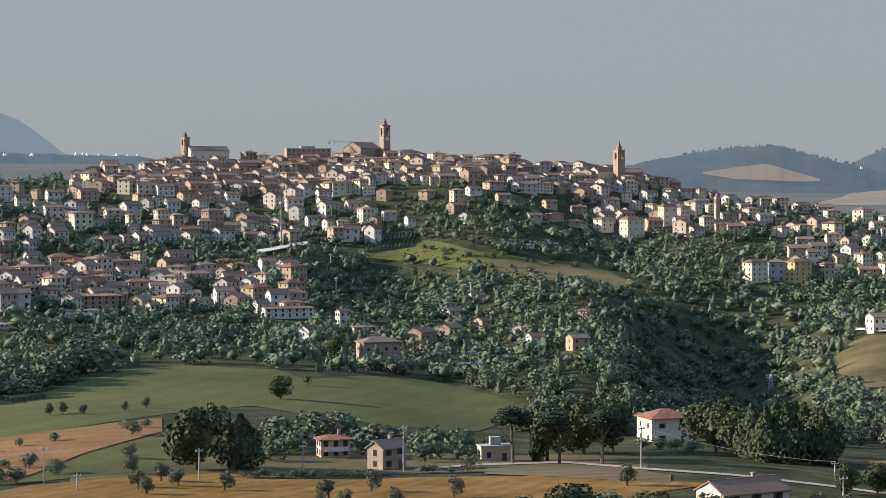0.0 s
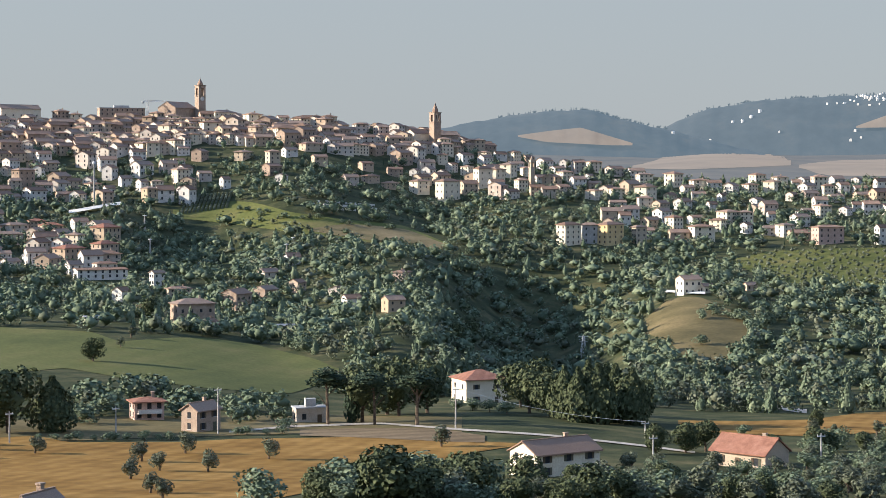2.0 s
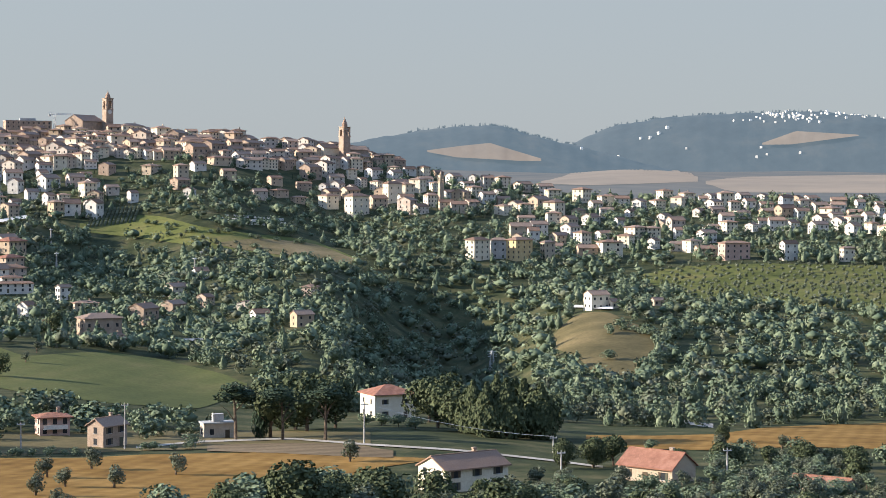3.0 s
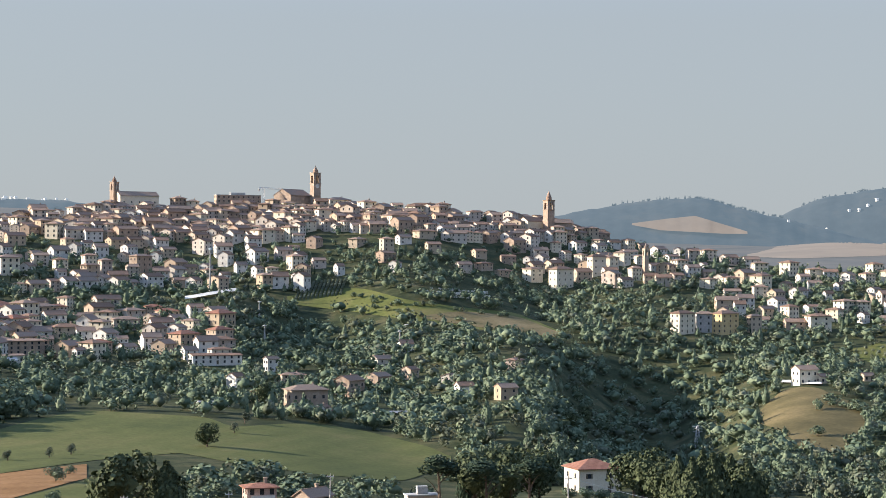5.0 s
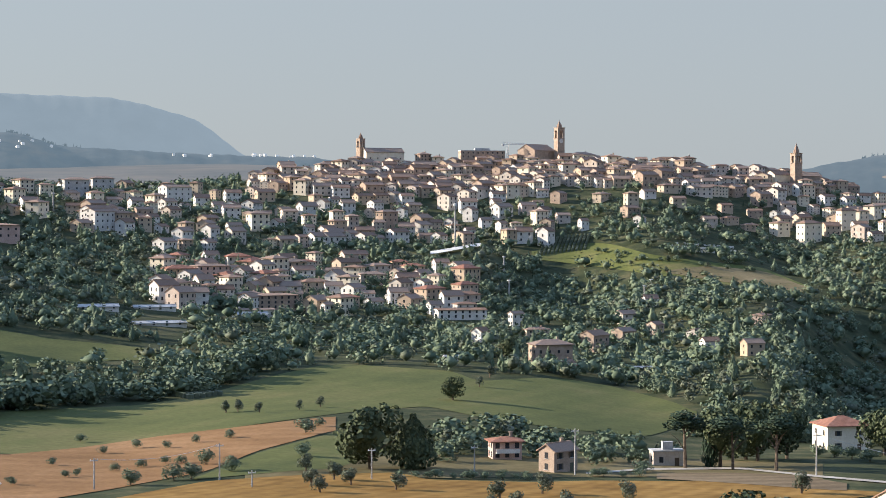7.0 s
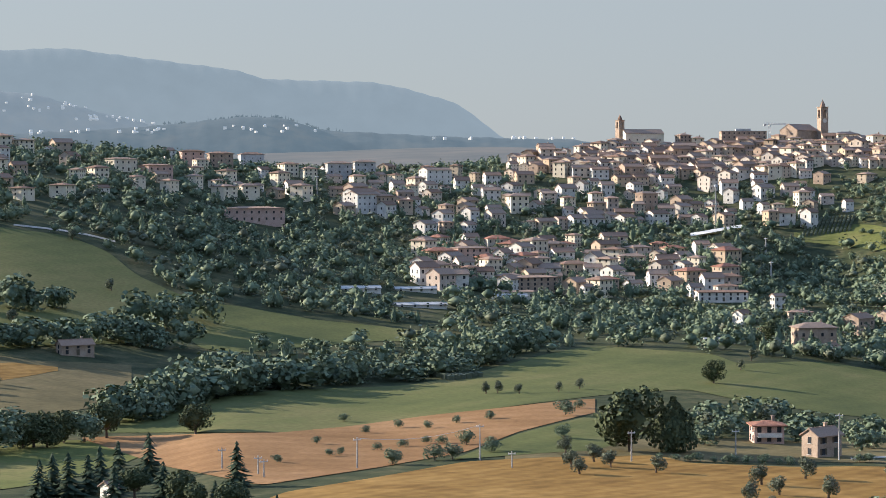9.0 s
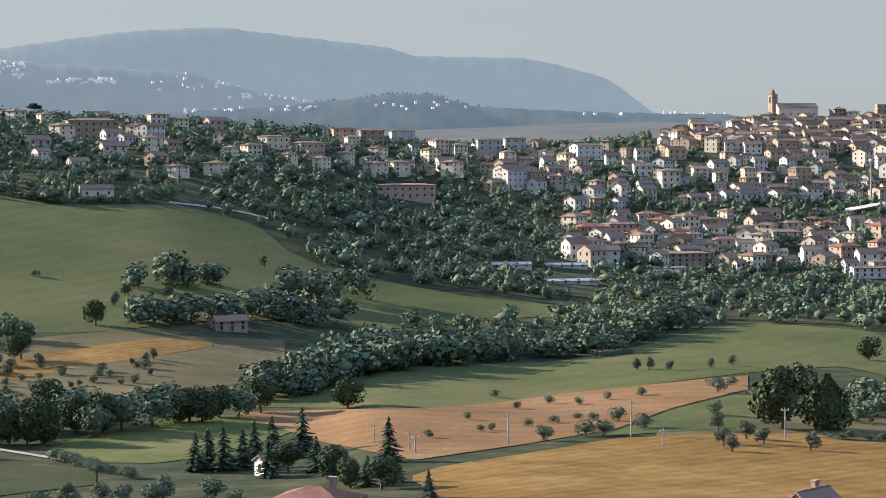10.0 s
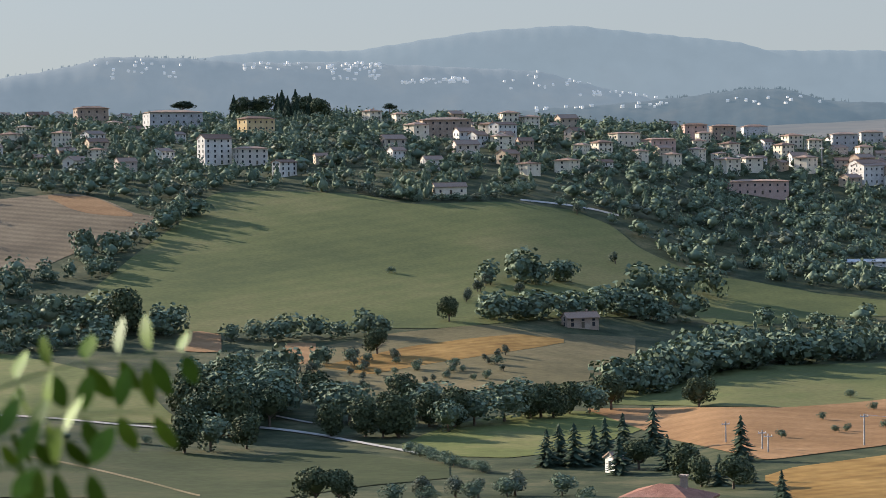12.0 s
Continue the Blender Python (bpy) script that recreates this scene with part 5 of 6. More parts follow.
def pole(uv, high, label="grey concrete utility pole with a crossarm", lamp_head=False):
    u, v = uv
    r = reach(u, v)
    h = radians(high) * r
    root = new("utility_pole")
    part("shaft", tube_along([(0, 0, -1), (0, 0, h * 0.5), (0, 0, h)], (0.2, 0.17, 0.12), 8), M_POST, root)
    part("crossarm", box(-0.9, 0.9, -0.08, 0.08, h - 0.7, h - 0.5), M_METAL, root)
    for x in (-0.8, 0.0, 0.8):
        part("insulator", tube_along([(x, 0, h - 0.5), (x, 0, h - 0.2)], (0.07, 0.05), 6), M_WHITE, root)
    root.matrix_basis = stand(None, u, r, 20)
    TOPS.append(root.matrix_basis @ Vector((0, 0, h - 0.2)))
    return tagged(root, label, "pole", "utility poles")


for uv, high in (((9.09, -7.71), 1.25), ((2.05, -7.83), 1.38), ((14.95, -8.79), 0.98), ((19.83, -8.61), 0.98), ((5.10, -9.85), 0.91), ((14.71, -7.91), 0.51),
                 ((-8.47, -7.97), 1.08), ((-12.12, -8.20), 0.94), ((-3.98, -7.99), 0.94), ((-0.93, -7.81), 0.84), ((-16.11, -8.16), 0.64), ((-15.05, -8.34), 0.57), ((-7.52, -8.20), 0.51), ((-14.88, -8.44), 0.57)):
    pole(uv, high)


def cable(a, b, sag):
    pts = [a.lerp(b, t) - Vector((0, 0, sag * 4 * t * (1 - t))) for t in np.linspace(0, 1, 9)]
    ob = mesh_object("cable", *tube_along(pts, [0.045] * 9, 5), [M_METAL])
    return tagged(ob, "thin sagging grey overhead power cable", "cable", "overhead cables")


for a, b in ((0, 5), (6, 7)):
    cable(TOPS[a], TOPS[b], 1.5)


def mast(uv, high):
    u, v = uv
    r = reach(u, v)
    h = radians(high) * r
    root = new("light_mast")
    part("shaft", tube_along([(0, 0, -1), (0, 0, h)], (0.75, 0.4), 10), M_POST, root)
    part("platform", tube_along([(0, 0, h * 0.92), (0, 0, h * 0.93), (0, 0, h * 0.97), (0, 0, h * 0.98)], (0.4, 1.3, 1.3, 0.4), 12), M_METAL, root)
    root.matrix_basis = stand(None, u, r)
    return tagged(root, "tall pale concrete mast above the houses", "mast")


mast((-1.53, -1.13), 1.31)
mast((-13.28, -0.13), 0.57)
mast((-0.08, -1.84), 0.44)
mast((4.26, -2.45), 0.40)
mast((0.08, -2.66), 0.57)
mast((4.07, -2.68), 0.44)


def lattice(name, label, category, uv, high, width, jib=0.0, least=220):
    """A steel lattice tower with bracing, and cross arms or a crane's jib."""
    u, v = uv
    r = reach(u, v, least)
    h = radians(high) * r
    root = new(name)
    legs, brace = [], []
    for sx in (-1, 1):
        for sy in (-1, 1):
            part("leg", tube_along([(sx * width, sy * width, -1), (sx * width * (0.25 if not jib else 0.9), sy * width * (0.25 if not jib else 0.9), h)], (0.14, 0.1), 5), M_METAL, root)
    for i in range(7):
        z0, z1 = h * i / 7, h * (i + 1) / 7
        w0, w1 = (width * (1 - (0.75 if not jib else 0.1) * z / h) for z in (z0, z1))
        for s in (-1, 1):
            brace.append(tube_along([(-w0, s * w0, z0), (w1, s * w1, z1)], (0.07, 0.07), 4))
            brace.append(tube_along([(s * w0, w0, z0), (s * w1, -w1, z1)], (0.07, 0.07), 4))
    part("bracing", join(brace), M_METAL, root)
    if jib:
        part("jib", join([tube_along([(-jib * 0.3, 0, h + s), (jib, 0, h + s * 0.6)], (0.22, 0.18), 5) for s in (0, 1.4)] + [tube_along([(x, 0, h), (x + jib / 9, 0, h + 1.2)], (0.1, 0.1), 4) for x in np.linspace(-jib * 0.3, jib * 0.85, 9)]), M_METAL, root)
        part("counterweight", box(-jib * 0.32, -jib * 0.22, -0.8, 0.8, h - 1.6, h), M_GREY, root)
    else:
        for k, z in enumerate((0.7, 0.82, 0.94)):
            part("crossarm", tube_along([(-width * 1.6, 0, h * z), (0, 0, h * z + 0.6), (width * 1.6, 0, h * z)], (0.08, 0.16, 0.08), 5), M_METAL, root)
    root.matrix_basis = stand(None, u, r, 15)
    return tagged(root, label, category)


lattice("pylon", "grey steel lattice pylon in the wooded valley", "pylon", (12.87, -5.54), 0.61, 1.6)
lattice("tower_crane", "thin tower crane beside the church", "crane", (0.02, 1.30), 0.64, 0.8, jib=16, least=1600)

# retaining wall and ramp below the old town, parapet of the hilltop farm
track("ramp", "white sloping retaining wall below the houses", [(-2.26, -1.41), (-1.58, -1.29), (-0.66, -1.11)], 0.09, M_WHITE, up=2.2)
track("terrace", "white parapet wall of the hilltop farm", [(15.23, -3.63), (15.81, -3.69), (16.45, -3.69)], 0.07, M_WHITE, up=1.2)


# ---- vineyard rows ----
def vine_rows(label, start, end, rows, apart, length, kinds_turn):
    """Rows of staked vines, each one a thin hedge of leaf clumps."""
    for i in range(rows):
        u = start[0] + (end[0] - start[0]) * i / max(1, rows - 1)
        v = start[1] + (end[1] - start[1]) * i / max(1, rows - 1)
        p = xyz(u, reach(u, v))
        dx, dy = math.sin(radians(kinds_turn)), math.cos(radians(kinds_turn))
        vs = []
        n = int(length / 1.2)
        for k in range(n):
            q = p + Vector((dx, dy, 0)) * (k * 1.2)
            q.z = float(gz(math.degrees(math.atan2(q.x, q.y)), math.hypot(q.x, q.y))) + 0.9
            b, f = box(-0.75, 0.75, -0.45, 0.45, -0.9, 0.9)
            b = b * rng.uniform(0.75, 1.2, b.shape)
            vs.append((b + tuple(q), f))
        tagged(mesh_object("vine_hedge", *join(vs), [M_OLIVE]), label, "vines", "vineyard rows")


vine_rows("green row of staked vines on the slope", (0.98, -1.38), (2.30, -1.21), 12, 3, 40, 8)
vine_rows("pale row of vines beside the valley field", (-9.29, -5.63), (-8.44, -5.53), 6, 3, 26, -30)


# ---- rows of small white markers on the dark terrace below the crest ----
rows_of = []
for k, (a, b) in enumerate((((4.95, -1.00), (6.63, -1.13)), ((4.87, -1.10), (6.71, -1.23)), ((5.37, -1.23), (6.71, -1.31)))):
    for t in np.linspace(0, 1, 24):
        if rng.random() < 0.2:
            continue
        u, v = a[0] + (b[0] - a[0]) * t, a[1] + (b[1] - a[1]) * t
        p = xyz(u, reach(u, v, 1100))
        q, f = box(-0.8, 0.8, -0.5, 0.5, -0.5, 1.3)
        rows_of.append((q * rng.uniform(0.7, 1.3) + tuple(p), f))
        if k == 1:
            HOUSES.append((u, reach(u, v, 1100), 3.0, 3.0))
tagged(mesh_object("terrace_markers", *join(rows_of), [M_WHITE]), "rows of small white stones on a dark terrace", "markers", kind="stuff")


# ---- single trees ----
PROTO = {}


def tree_proto(kind, i):
    """A full tree of unit height: trunk with limbs, crown of leaf clumps."""
    _, _, hw, hh, share, mat = KINDS[kind]
    cards = {"cypress": 600, "fir": 0, "olive": 850, "bush": 650, "pine": 1300}.get(kind, 1800)
    size = {"cypress": 0.11, "olive": 0.078, "bush": 0.085, "pine": 0.075}.get(kind, 0.074)
    root = new({"broadleaf": "tree", "bush": "shrub", "olive": "olive_tree", "pine": "umbrella_pine", "fir": "fir_tree", "cypress": "cypress", "poplar": "poplar"}[kind])
    part("trunk", trunk_mesh(share + hh * 0.9, 0.03 if kind != "olive" else 0.045, 4 if kind in ("broadleaf", "olive", "pine") else 0, i, hw), M_BARK, root)
    part("crown", crown_mesh(kind, cards, size, 500 + 13 * i + len(kind)), M_OAK if kind in ("broadleaf", "poplar") else mat, root)
    return root


TREE_LABEL = {"broadleaf": "leafy tree with a full dark green crown", "olive": "small olive tree with a grey-green crown", "cypress": "dark narrow cypress with dense foliage",
              "fir": "dark fir with tiers of drooping branches", "pine": "umbrella pine with a flat dark crown", "bush": "low rounded shrub in dry ground", "poplar": "tall slender leafy tree"}


def tree(kind, u, r, height, wide=1.0, label="", sink=0.07):
    i = int(rng.integers(3))
    p = xyz(u, r)
    m = Matrix.LocRotScale((p.x, p.y, p.z - sink * height), Euler((0, 0, rng.uniform(0, 6.28))), (height * wide * rng.uniform(0.9, 1.1), height * wide * rng.uniform(0.9, 1.1), height))
    if (kind, i) in PROTO:
        q = PROTO[kind, i].scale
        ob = copy_thing(PROTO[kind, i], m @ Matrix.Diagonal((1 / q[0], 1 / q[1], 1 / q[2], 1)))
    else:
        ob = PROTO[kind, i] = tree_proto(kind, i)
        ob.matrix_basis = m
    return tagged(ob, label or TREE_LABEL[kind], "tree" if kind != "bush" else "shrub", "trees of the near slopes")


def trees(kind, high, wide, *places):
    """Trees at given bearings and dips of their feet; high is the angle that they fill."""
    for uv in places:
        r = reach(*uv)
        tree(kind, uv[0], r, radians(high) * r * rng.uniform(0.9, 1.1), wide)


def hedge(kinds, line, every, high, deep=0.0, wide=1.1):
    """Trees along a line of bearings and dips, every so many metres, of so many metres height."""
    p = [xyz(u, reach(u, v)) for u, v in line]
    far, spots = sum(q.y for q in p) / len(p) > 480, []
    for a, b in zip(p, p[1:]):
        n = max(1, int((b - a).length / every))
        for i in range(n):
            q = a.lerp(b, (i + rng.uniform(0.1, 0.9)) / n)
            q = q + Vector((rng.normal() * deep * 0.3, rng.normal() * deep, 0))
            u, r = math.degrees(math.atan2(q.x, q.y)), math.hypot(q.x, q.y)
            if far:
                spots.append((u, r))
            else:
                tree(kinds[int(rng.integers(len(kinds)))], u, r, high * rng.uniform(0.7, 1.2), wide)
    if spots:
        wood("tree_belt", "belt of leafy trees between fields", spots, high * rng.uniform(0.7, 1.2, len(spots)), kinds, wide, MIDDLE)


trees("broadleaf", 2.33, 1.15, (-4.01, -7.70))
trees("poplar", 1.82, 1.6, (-2.75, -7.68))
trees("broadleaf", 1.01, 1.2, (-16.87, -7.12))
trees("broadleaf", 0.81, 1.0, (-1.57, -5.68))
trees("broadleaf", 0.74, 1.1, (9.52, -5.11), (0.08, -4.53), (9.08, -5.19))
trees("fir", 1.65, 1.15, (-15.67, -8.70))
trees("fir", 1.52, 1.25, (-19.13, -8.52), (-18.24, -8.49), (-21.02, -8.80), (-19.66, -8.75))
trees("fir", 1.35, 1.35, (-20.00, -8.82), (-19.25, -9.09), (-21.40, -8.87), (-20.58, -8.86))
trees("broadleaf", 1.05, 1.2, (-16.83, -9.44), (-15.90, -9.49), (-17.33, -9.21), (-18.66, -8.94))
trees("fir", 1.1, 1.4, (-16.32, -9.40), (-17.83, -8.96), (-15.48, -9.30))
trees("fir", 1.01, 1.2, (-14.50, -9.76), (-14.45, -9.99))
trees("bush", 0.61, 1.1, (-25.97, -9.82), (-24.95, -9.84), (-23.59, -9.79), (-22.57, -9.72), (-20.21, -10.00))
trees("olive", 0.71, 1.1, (1.09, -8.40), (3.54, -8.59), (1.75, -8.94), (-0.51, -9.12), (0.07, -9.53), (0.43, -9.73), (8.67, -8.24))
trees("olive", 0.64, 1.15, (-5.76, -8.18), (-5.51, -8.38), (-5.93, -7.77), (-4.59, -8.17), (-3.25, -8.31), (-0.18, -8.61), (0.34, -8.89), (-5.09, -8.01))
trees("bush", 0.30, 1.0, (-11.86, -7.17), (-10.90, -7.03), (-10.03, -7.04), (-9.16, -6.89), (-8.16, -6.77), (-13.32, -7.47), (-12.93, -7.84), (-12.59, -7.80), (-11.51, -7.68), (-10.76, -7.59), (-10.05, -7.49), (-9.60, -7.50), (-14.49, -8.01), (-5.51, -6.43), (-12.50, -6.83))
trees("bush", 0.51, 1.1, (-5.93, -6.65), (-8.87, -7.54), (-8.11, -7.73), (-9.80, -7.97), (-9.29, -7.94), (-11.07, -8.10), (-5.98, -7.32))
trees("olive", 0.40, 1.0, (-7.30, -6.03), (-6.13, -5.97), (-5.51, -5.88), (-7.94, -6.00), (-8.28, -6.03), (-0.79, -5.28), (-0.48, -5.00))
# the villa's garden of pines, cypresses and dark firs
trees("pine", 1.75, 0.85, (5.30, -7.60), (6.69, -7.60), (7.94, -7.61))
trees("cypress", 1.85, 1.4, (6.02, -7.53))
trees("broadleaf", 1.82, 0.95, (6.31, -7.53), (7.40, -7.34), (8.24, -7.24), (7.06, -7.29))
trees("broadleaf", 1.55, 0.95, (11.29, -7.23), (11.93, -7.32), (11.54, -7.11), (14.08, -7.50), (14.42, -7.46), (11.03, -7.06))
trees("poplar", 1.75, 1.4, (12.73, -7.48), (13.32, -7.51), (13.83, -7.47), (12.31, -7.39), (13.02, -7.41), (13.57, -7.44), (14.33, -7.53))
trees("bush", 0.44, 1.3, (9.60, -7.17), (10.10, -7.20), (10.61, -7.27), (9.09, -7.17), (4.04, -7.72))
hedge(("broadleaf", "poplar", "broadleaf"), [(5.55, -6.70), (8.24, -6.50), (10.95, -6.69), (14.83, -6.91)], 9, 11, 8)
hedge(("broadleaf", "bush", "olive"), [(-2.36, -7.08), (-0.58, -6.83), (1.22, -7.02), (4.21, -7.27), (5.38, -7.28)], 5, 8, 8)
hedge(("broadleaf", "bush", "olive"), [(-2.36, -7.49), (-1.39, -7.51)], 5, 8, 4)
# near trees at the foot of the slope
hedge(("broadleaf", "bush"), [(3.54, -10.07), (5.55, -10.10), (6.90, -9.70), (8.25, -9.54), (10.29, -9.70)], 4.5, 7.5, 5, 1.2)
hedge(("broadleaf", "olive", "bush"), [(8.25, -9.95), (10.63, -10.11), (12.66, -9.93), (15.20, -9.81), (17.71, -9.59)], 4.5, 6, 5, 1.2)
hedge(("olive", "bush", "olive"), [(16.04, -9.87), (19.38, -9.62), (21.84, -9.46), (24.90, -9.33)], 4, 4.5, 6, 1.2)
hedge(("olive", "bush", "olive"), [(18.54, -9.07), (21.02, -8.91), (24.90, -8.76)], 4, 4.2, 6, 1.2)
hedge(("broadleaf", "bush"), [(18.20, -8.26), (20.19, -8.28), (22.64, -8.09), (24.89, -8.12)], 5, 6, 4, 1.2)
hedge(("broadleaf",), [(14.51, -8.33), (15.69, -8.31), (16.69, -8.21)], 5, 10, 5, 1.1)
trees("broadleaf", 1.18, 1.1, (23.61, -8.58))
trees("broadleaf", 0.67, 1.0, (19.71, -7.51))
trees("bush", 0.34, 1.1, (17.61, -7.77), (16.33, -5.16))
# belts of trees between the fields
hedge(("broadleaf", "broadleaf", "poplar"), [(-19.14, -6.64), (-16.97, -5.95), (-14.94, -5.58), (-12.24, -5.39), (-9.03, -5.33), (-7.52, -4.86)], 5, 13, 9)
hedge(("broadleaf", "bush"), [(-19.15, -6.81), (-16.97, -6.15), (-14.95, -5.77), (-12.24, -5.59), (-9.03, -5.46)], 5, 10, 5)
hedge(("broadleaf",), [(-9.88, -5.11), (-8.19, -4.94), (-7.18, -4.60)], 5, 13, 8)
hedge(("broadleaf",), [(-14.94, -4.83), (-13.25, -4.81), (-9.03, -4.69)], 8, 9, 6)
hedge(("broadleaf",), [(-39.70, -3.76), (-37.34, -3.92), (-36.22, -3.96), (-35.25, -3.93)], 6, 13, 8)
hedge(("broadleaf", "broadleaf", "bush"), [(-39.73, -5.10), (-37.36, -5.09), (-35.76, -5.02), (-34.13, -4.87), (-32.49, -4.79)], 4.5, 12, 9)
hedge(("broadleaf", "broadleaf", "bush"), [(-30.93, -5.02), (-29.85, -5.02), (-28.51, -5.00), (-27.17, -4.99), (-26.00, -4.90)], 6, 10, 3)
hedge(("broadleaf",), [(-30.78, -5.96), (-30.03, -5.98), (-29.11, -5.92)], 4.5, 11, 5)
hedge(("broadleaf",), [(-28.61, -5.76), (-27.35, -5.72)], 4.5, 8, 2.5)
hedge(("broadleaf", "broadleaf", "bush"), [(-31.97, -7.29), (-31.21, -6.99), (-30.21, -6.73), (-29.21, -6.49)], 4.5, 12, 9)
hedge(("broadleaf", "broadleaf", "bush"), [(-32.23, -8.22), (-31.41, -8.25), (-30.49, -8.20)], 4.5, 10, 4)
hedge(("broadleaf", "broadleaf", "bush"), [(-27.81, -7.85), (-26.55, -7.95), (-25.21, -7.81), (-24.03, -7.67)], 4.2, 12, 5)
hedge(("broadleaf", "broadleaf", "bush"), [(-24.03, -7.59), (-22.51, -7.48), (-20.83, -7.33), (-19.49, -7.22)], 4.5, 11, 4)
hedge(("broadleaf", "broadleaf", "bush"), [(-19.40, -6.80), (-18.49, -6.64), (-17.66, -6.48), (-16.91, -6.23)], 4.5, 13, 6)
hedge(("broadleaf",), [(-22.92, -3.39), (-21.79, -3.43), (-20.62, -3.41)], 4.5, 14, 5)
hedge(("broadleaf", "broadleaf", "bush"), [(-22.98, -4.61), (-21.47, -4.46), (-19.79, -4.37), (-18.46, -4.48), (-17.14, -4.71)], 4.5, 13, 8)
hedge(("broadleaf",), [(-18.54, -3.87), (-17.63, -3.92), (-16.80, -3.88)], 4.5, 16, 7)
hedge(("broadleaf",), [(-34.89, -2.30), (-33.83, -2.32)], 5, 13, 3)
hedge(("broadleaf",), [(-33.00, -1.50), (-32.42, -1.47), (-31.84, -1.38)], 5, 11, 5)
hedge(("bush", "broadleaf"), [(-33.66, -1.96), (-32.59, -1.60), (-31.68, -1.25)], 6, 5, 2)
hedge(("broadleaf",), [(-37.32, -3.11), (-36.35, -2.97), (-35.23, -3.16), (-34.09, -2.86)], 7, 9, 6)
hedge(("bush",), [(-25.47, -8.40), (-24.21, -8.80), (-23.04, -9.03)], 3.5, 2.8, 1, 1.2)
hedge(("bush", "olive"), [(-25.91, -9.78), (-24.23, -9.71), (-22.54, -9.69), (-21.20, -9.74)], 4, 4.5, 3, 1.2)
hedge(("bush",), [(-37.42, -7.49), (-35.49, -7.66), (-32.56, -8.02)], 6, 2.2, 3, 1.2)
trees("broadleaf", 1.40, 1.1, (-33.77, -4.75))
trees("broadleaf", 1.25, 1.1, (-27.59, -9.86), (-28.27, -9.84))
trees("broadleaf", 0.85, 1.0, (-24.23, -4.56), (-26.38, -5.49))
trees("olive", 0.42, 1.0, (-23.67, -3.93), (-23.38, -3.68), (-23.13, -3.50), (-22.13, -3.78), (-27.19, -5.67), (-25.88, -5.70))
hedge(("broadleaf", "broadleaf", "bush"), [(-30.90, -7.82), (-29.72, -7.36), (-28.55, -6.94)], 4.2, 12, 7)
hedge(("broadleaf", "broadleaf", "bush"), [(-31.95, -6.55), (-30.54, -6.30), (-29.20, -6.03)], 4.2, 12, 7)
hedge(("broadleaf", "broadleaf", "bush"), [(-32.06, -7.70), (-30.89, -7.33), (-29.72, -6.98)], 4.2, 12, 7)
hedge(("broadleaf", "broadleaf", "bush"), [(-39.72, -4.62), (-37.35, -4.57), (-35.42, -4.55), (-33.47, -4.53)], 4.2, 13, 8)
hedge(("broadleaf", "broadleaf", "bush"), [(-39.69, -3.36), (-37.32, -3.47), (-36.04, -3.47)], 5, 12, 8)
hedge(("broadleaf", "broadleaf", "bush"), [(-27.72, -7.49), (-26.21, -7.49), (-24.53, -7.39)], 4.2, 11, 5)
hedge(("broadleaf", "broadleaf", "bush"), [(-16.83, -6.20), (-15.34, -5.95), (-13.39, -5.78), (-11.62, -5.64)], 4.5, 13, 6)
trees("olive", 0.40, 1.0, (-22.12, -3.74), (-23.71, -3.98), (-23.30, -3.68), (-22.99, -3.49), (-19.30, -2.91), (-20.40, -1.43), (-25.93, -5.65), (-27.09, -5.62))
trees("bush", 0.24, 1.0, (-25.94, -3.09), (-26.89, -5.96), (-26.39, -6.11), (-25.88, -6.07), (-25.21, -6.00), (-23.85, -6.03), (-24.36, -6.22), (-23.52, -6.29), (-23.02, -6.55), (-25.55, -6.50), (-26.74, -6.50), (-28.25, -6.26), (-27.58, -6.45))
hedge(("bush", "olive"), [(-26.95, -0.66), (-25.77, -0.87), (-24.43, -0.97), (-22.74, -1.00)], 5, 6, 3, 1.2)
trees("cypress", 0.75, 1.6, (-30.47, 1.58), (-29.89, 1.54), (-29.14, 1.48), (-28.90, 1.46), (-28.65, 1.46), (-28.26, 1.44))
trees("pine", 0.7, 1.3, (-31.95, 1.50))
hedge(("poplar", "broadleaf", "broadleaf"), [(-30.31, 1.35), (-29.07, 1.26), (-27.90, 1.15), (-26.74, 1.00)], 6, 13, 6)
hedge(("broadleaf",), [(-29.08, 0.45), (-27.75, 0.51), (-26.41, 0.56), (-25.41, 0.61)], 6, 13, 9)
# the ridge's cypresses and pines
trees("cypress", 0.81, 1.7, (-30.48, 1.84), (-29.20, 1.73), (-28.67, 1.67), (-28.24, 1.66), (-29.07, 1.73))
trees("pine", 0.61, 1.1, (-31.98, 1.78), (-30.07, 1.75), (-29.74, 1.74), (-25.89, 1.45))
trees("broadleaf", 0.74, 1.1, (-30.24, 1.58), (-29.58, 1.57), (-28.41, 1.55), (-27.99, 1.43))


hedge(("broadleaf",), [(6.90, -10.11), (8.25, -9.87), (9.61, -9.70), (10.97, -9.78)], 4.5, 9, 4, 1.2)
hedge(("broadleaf", "olive"), [(12.32, -10.10), (14.35, -9.99), (16.54, -9.94), (18.72, -9.97)], 4.5, 7, 4, 1.2)
hedge(("olive", "broadleaf"), [(12.32, -9.52), (14.35, -9.41), (16.03, -9.30)], 5, 6, 4, 1.2)
hedge(("olive", "bush"), [(19.04, -9.39), (21.84, -9.16), (24.90, -9.09)], 4, 4.5, 5, 1.2)

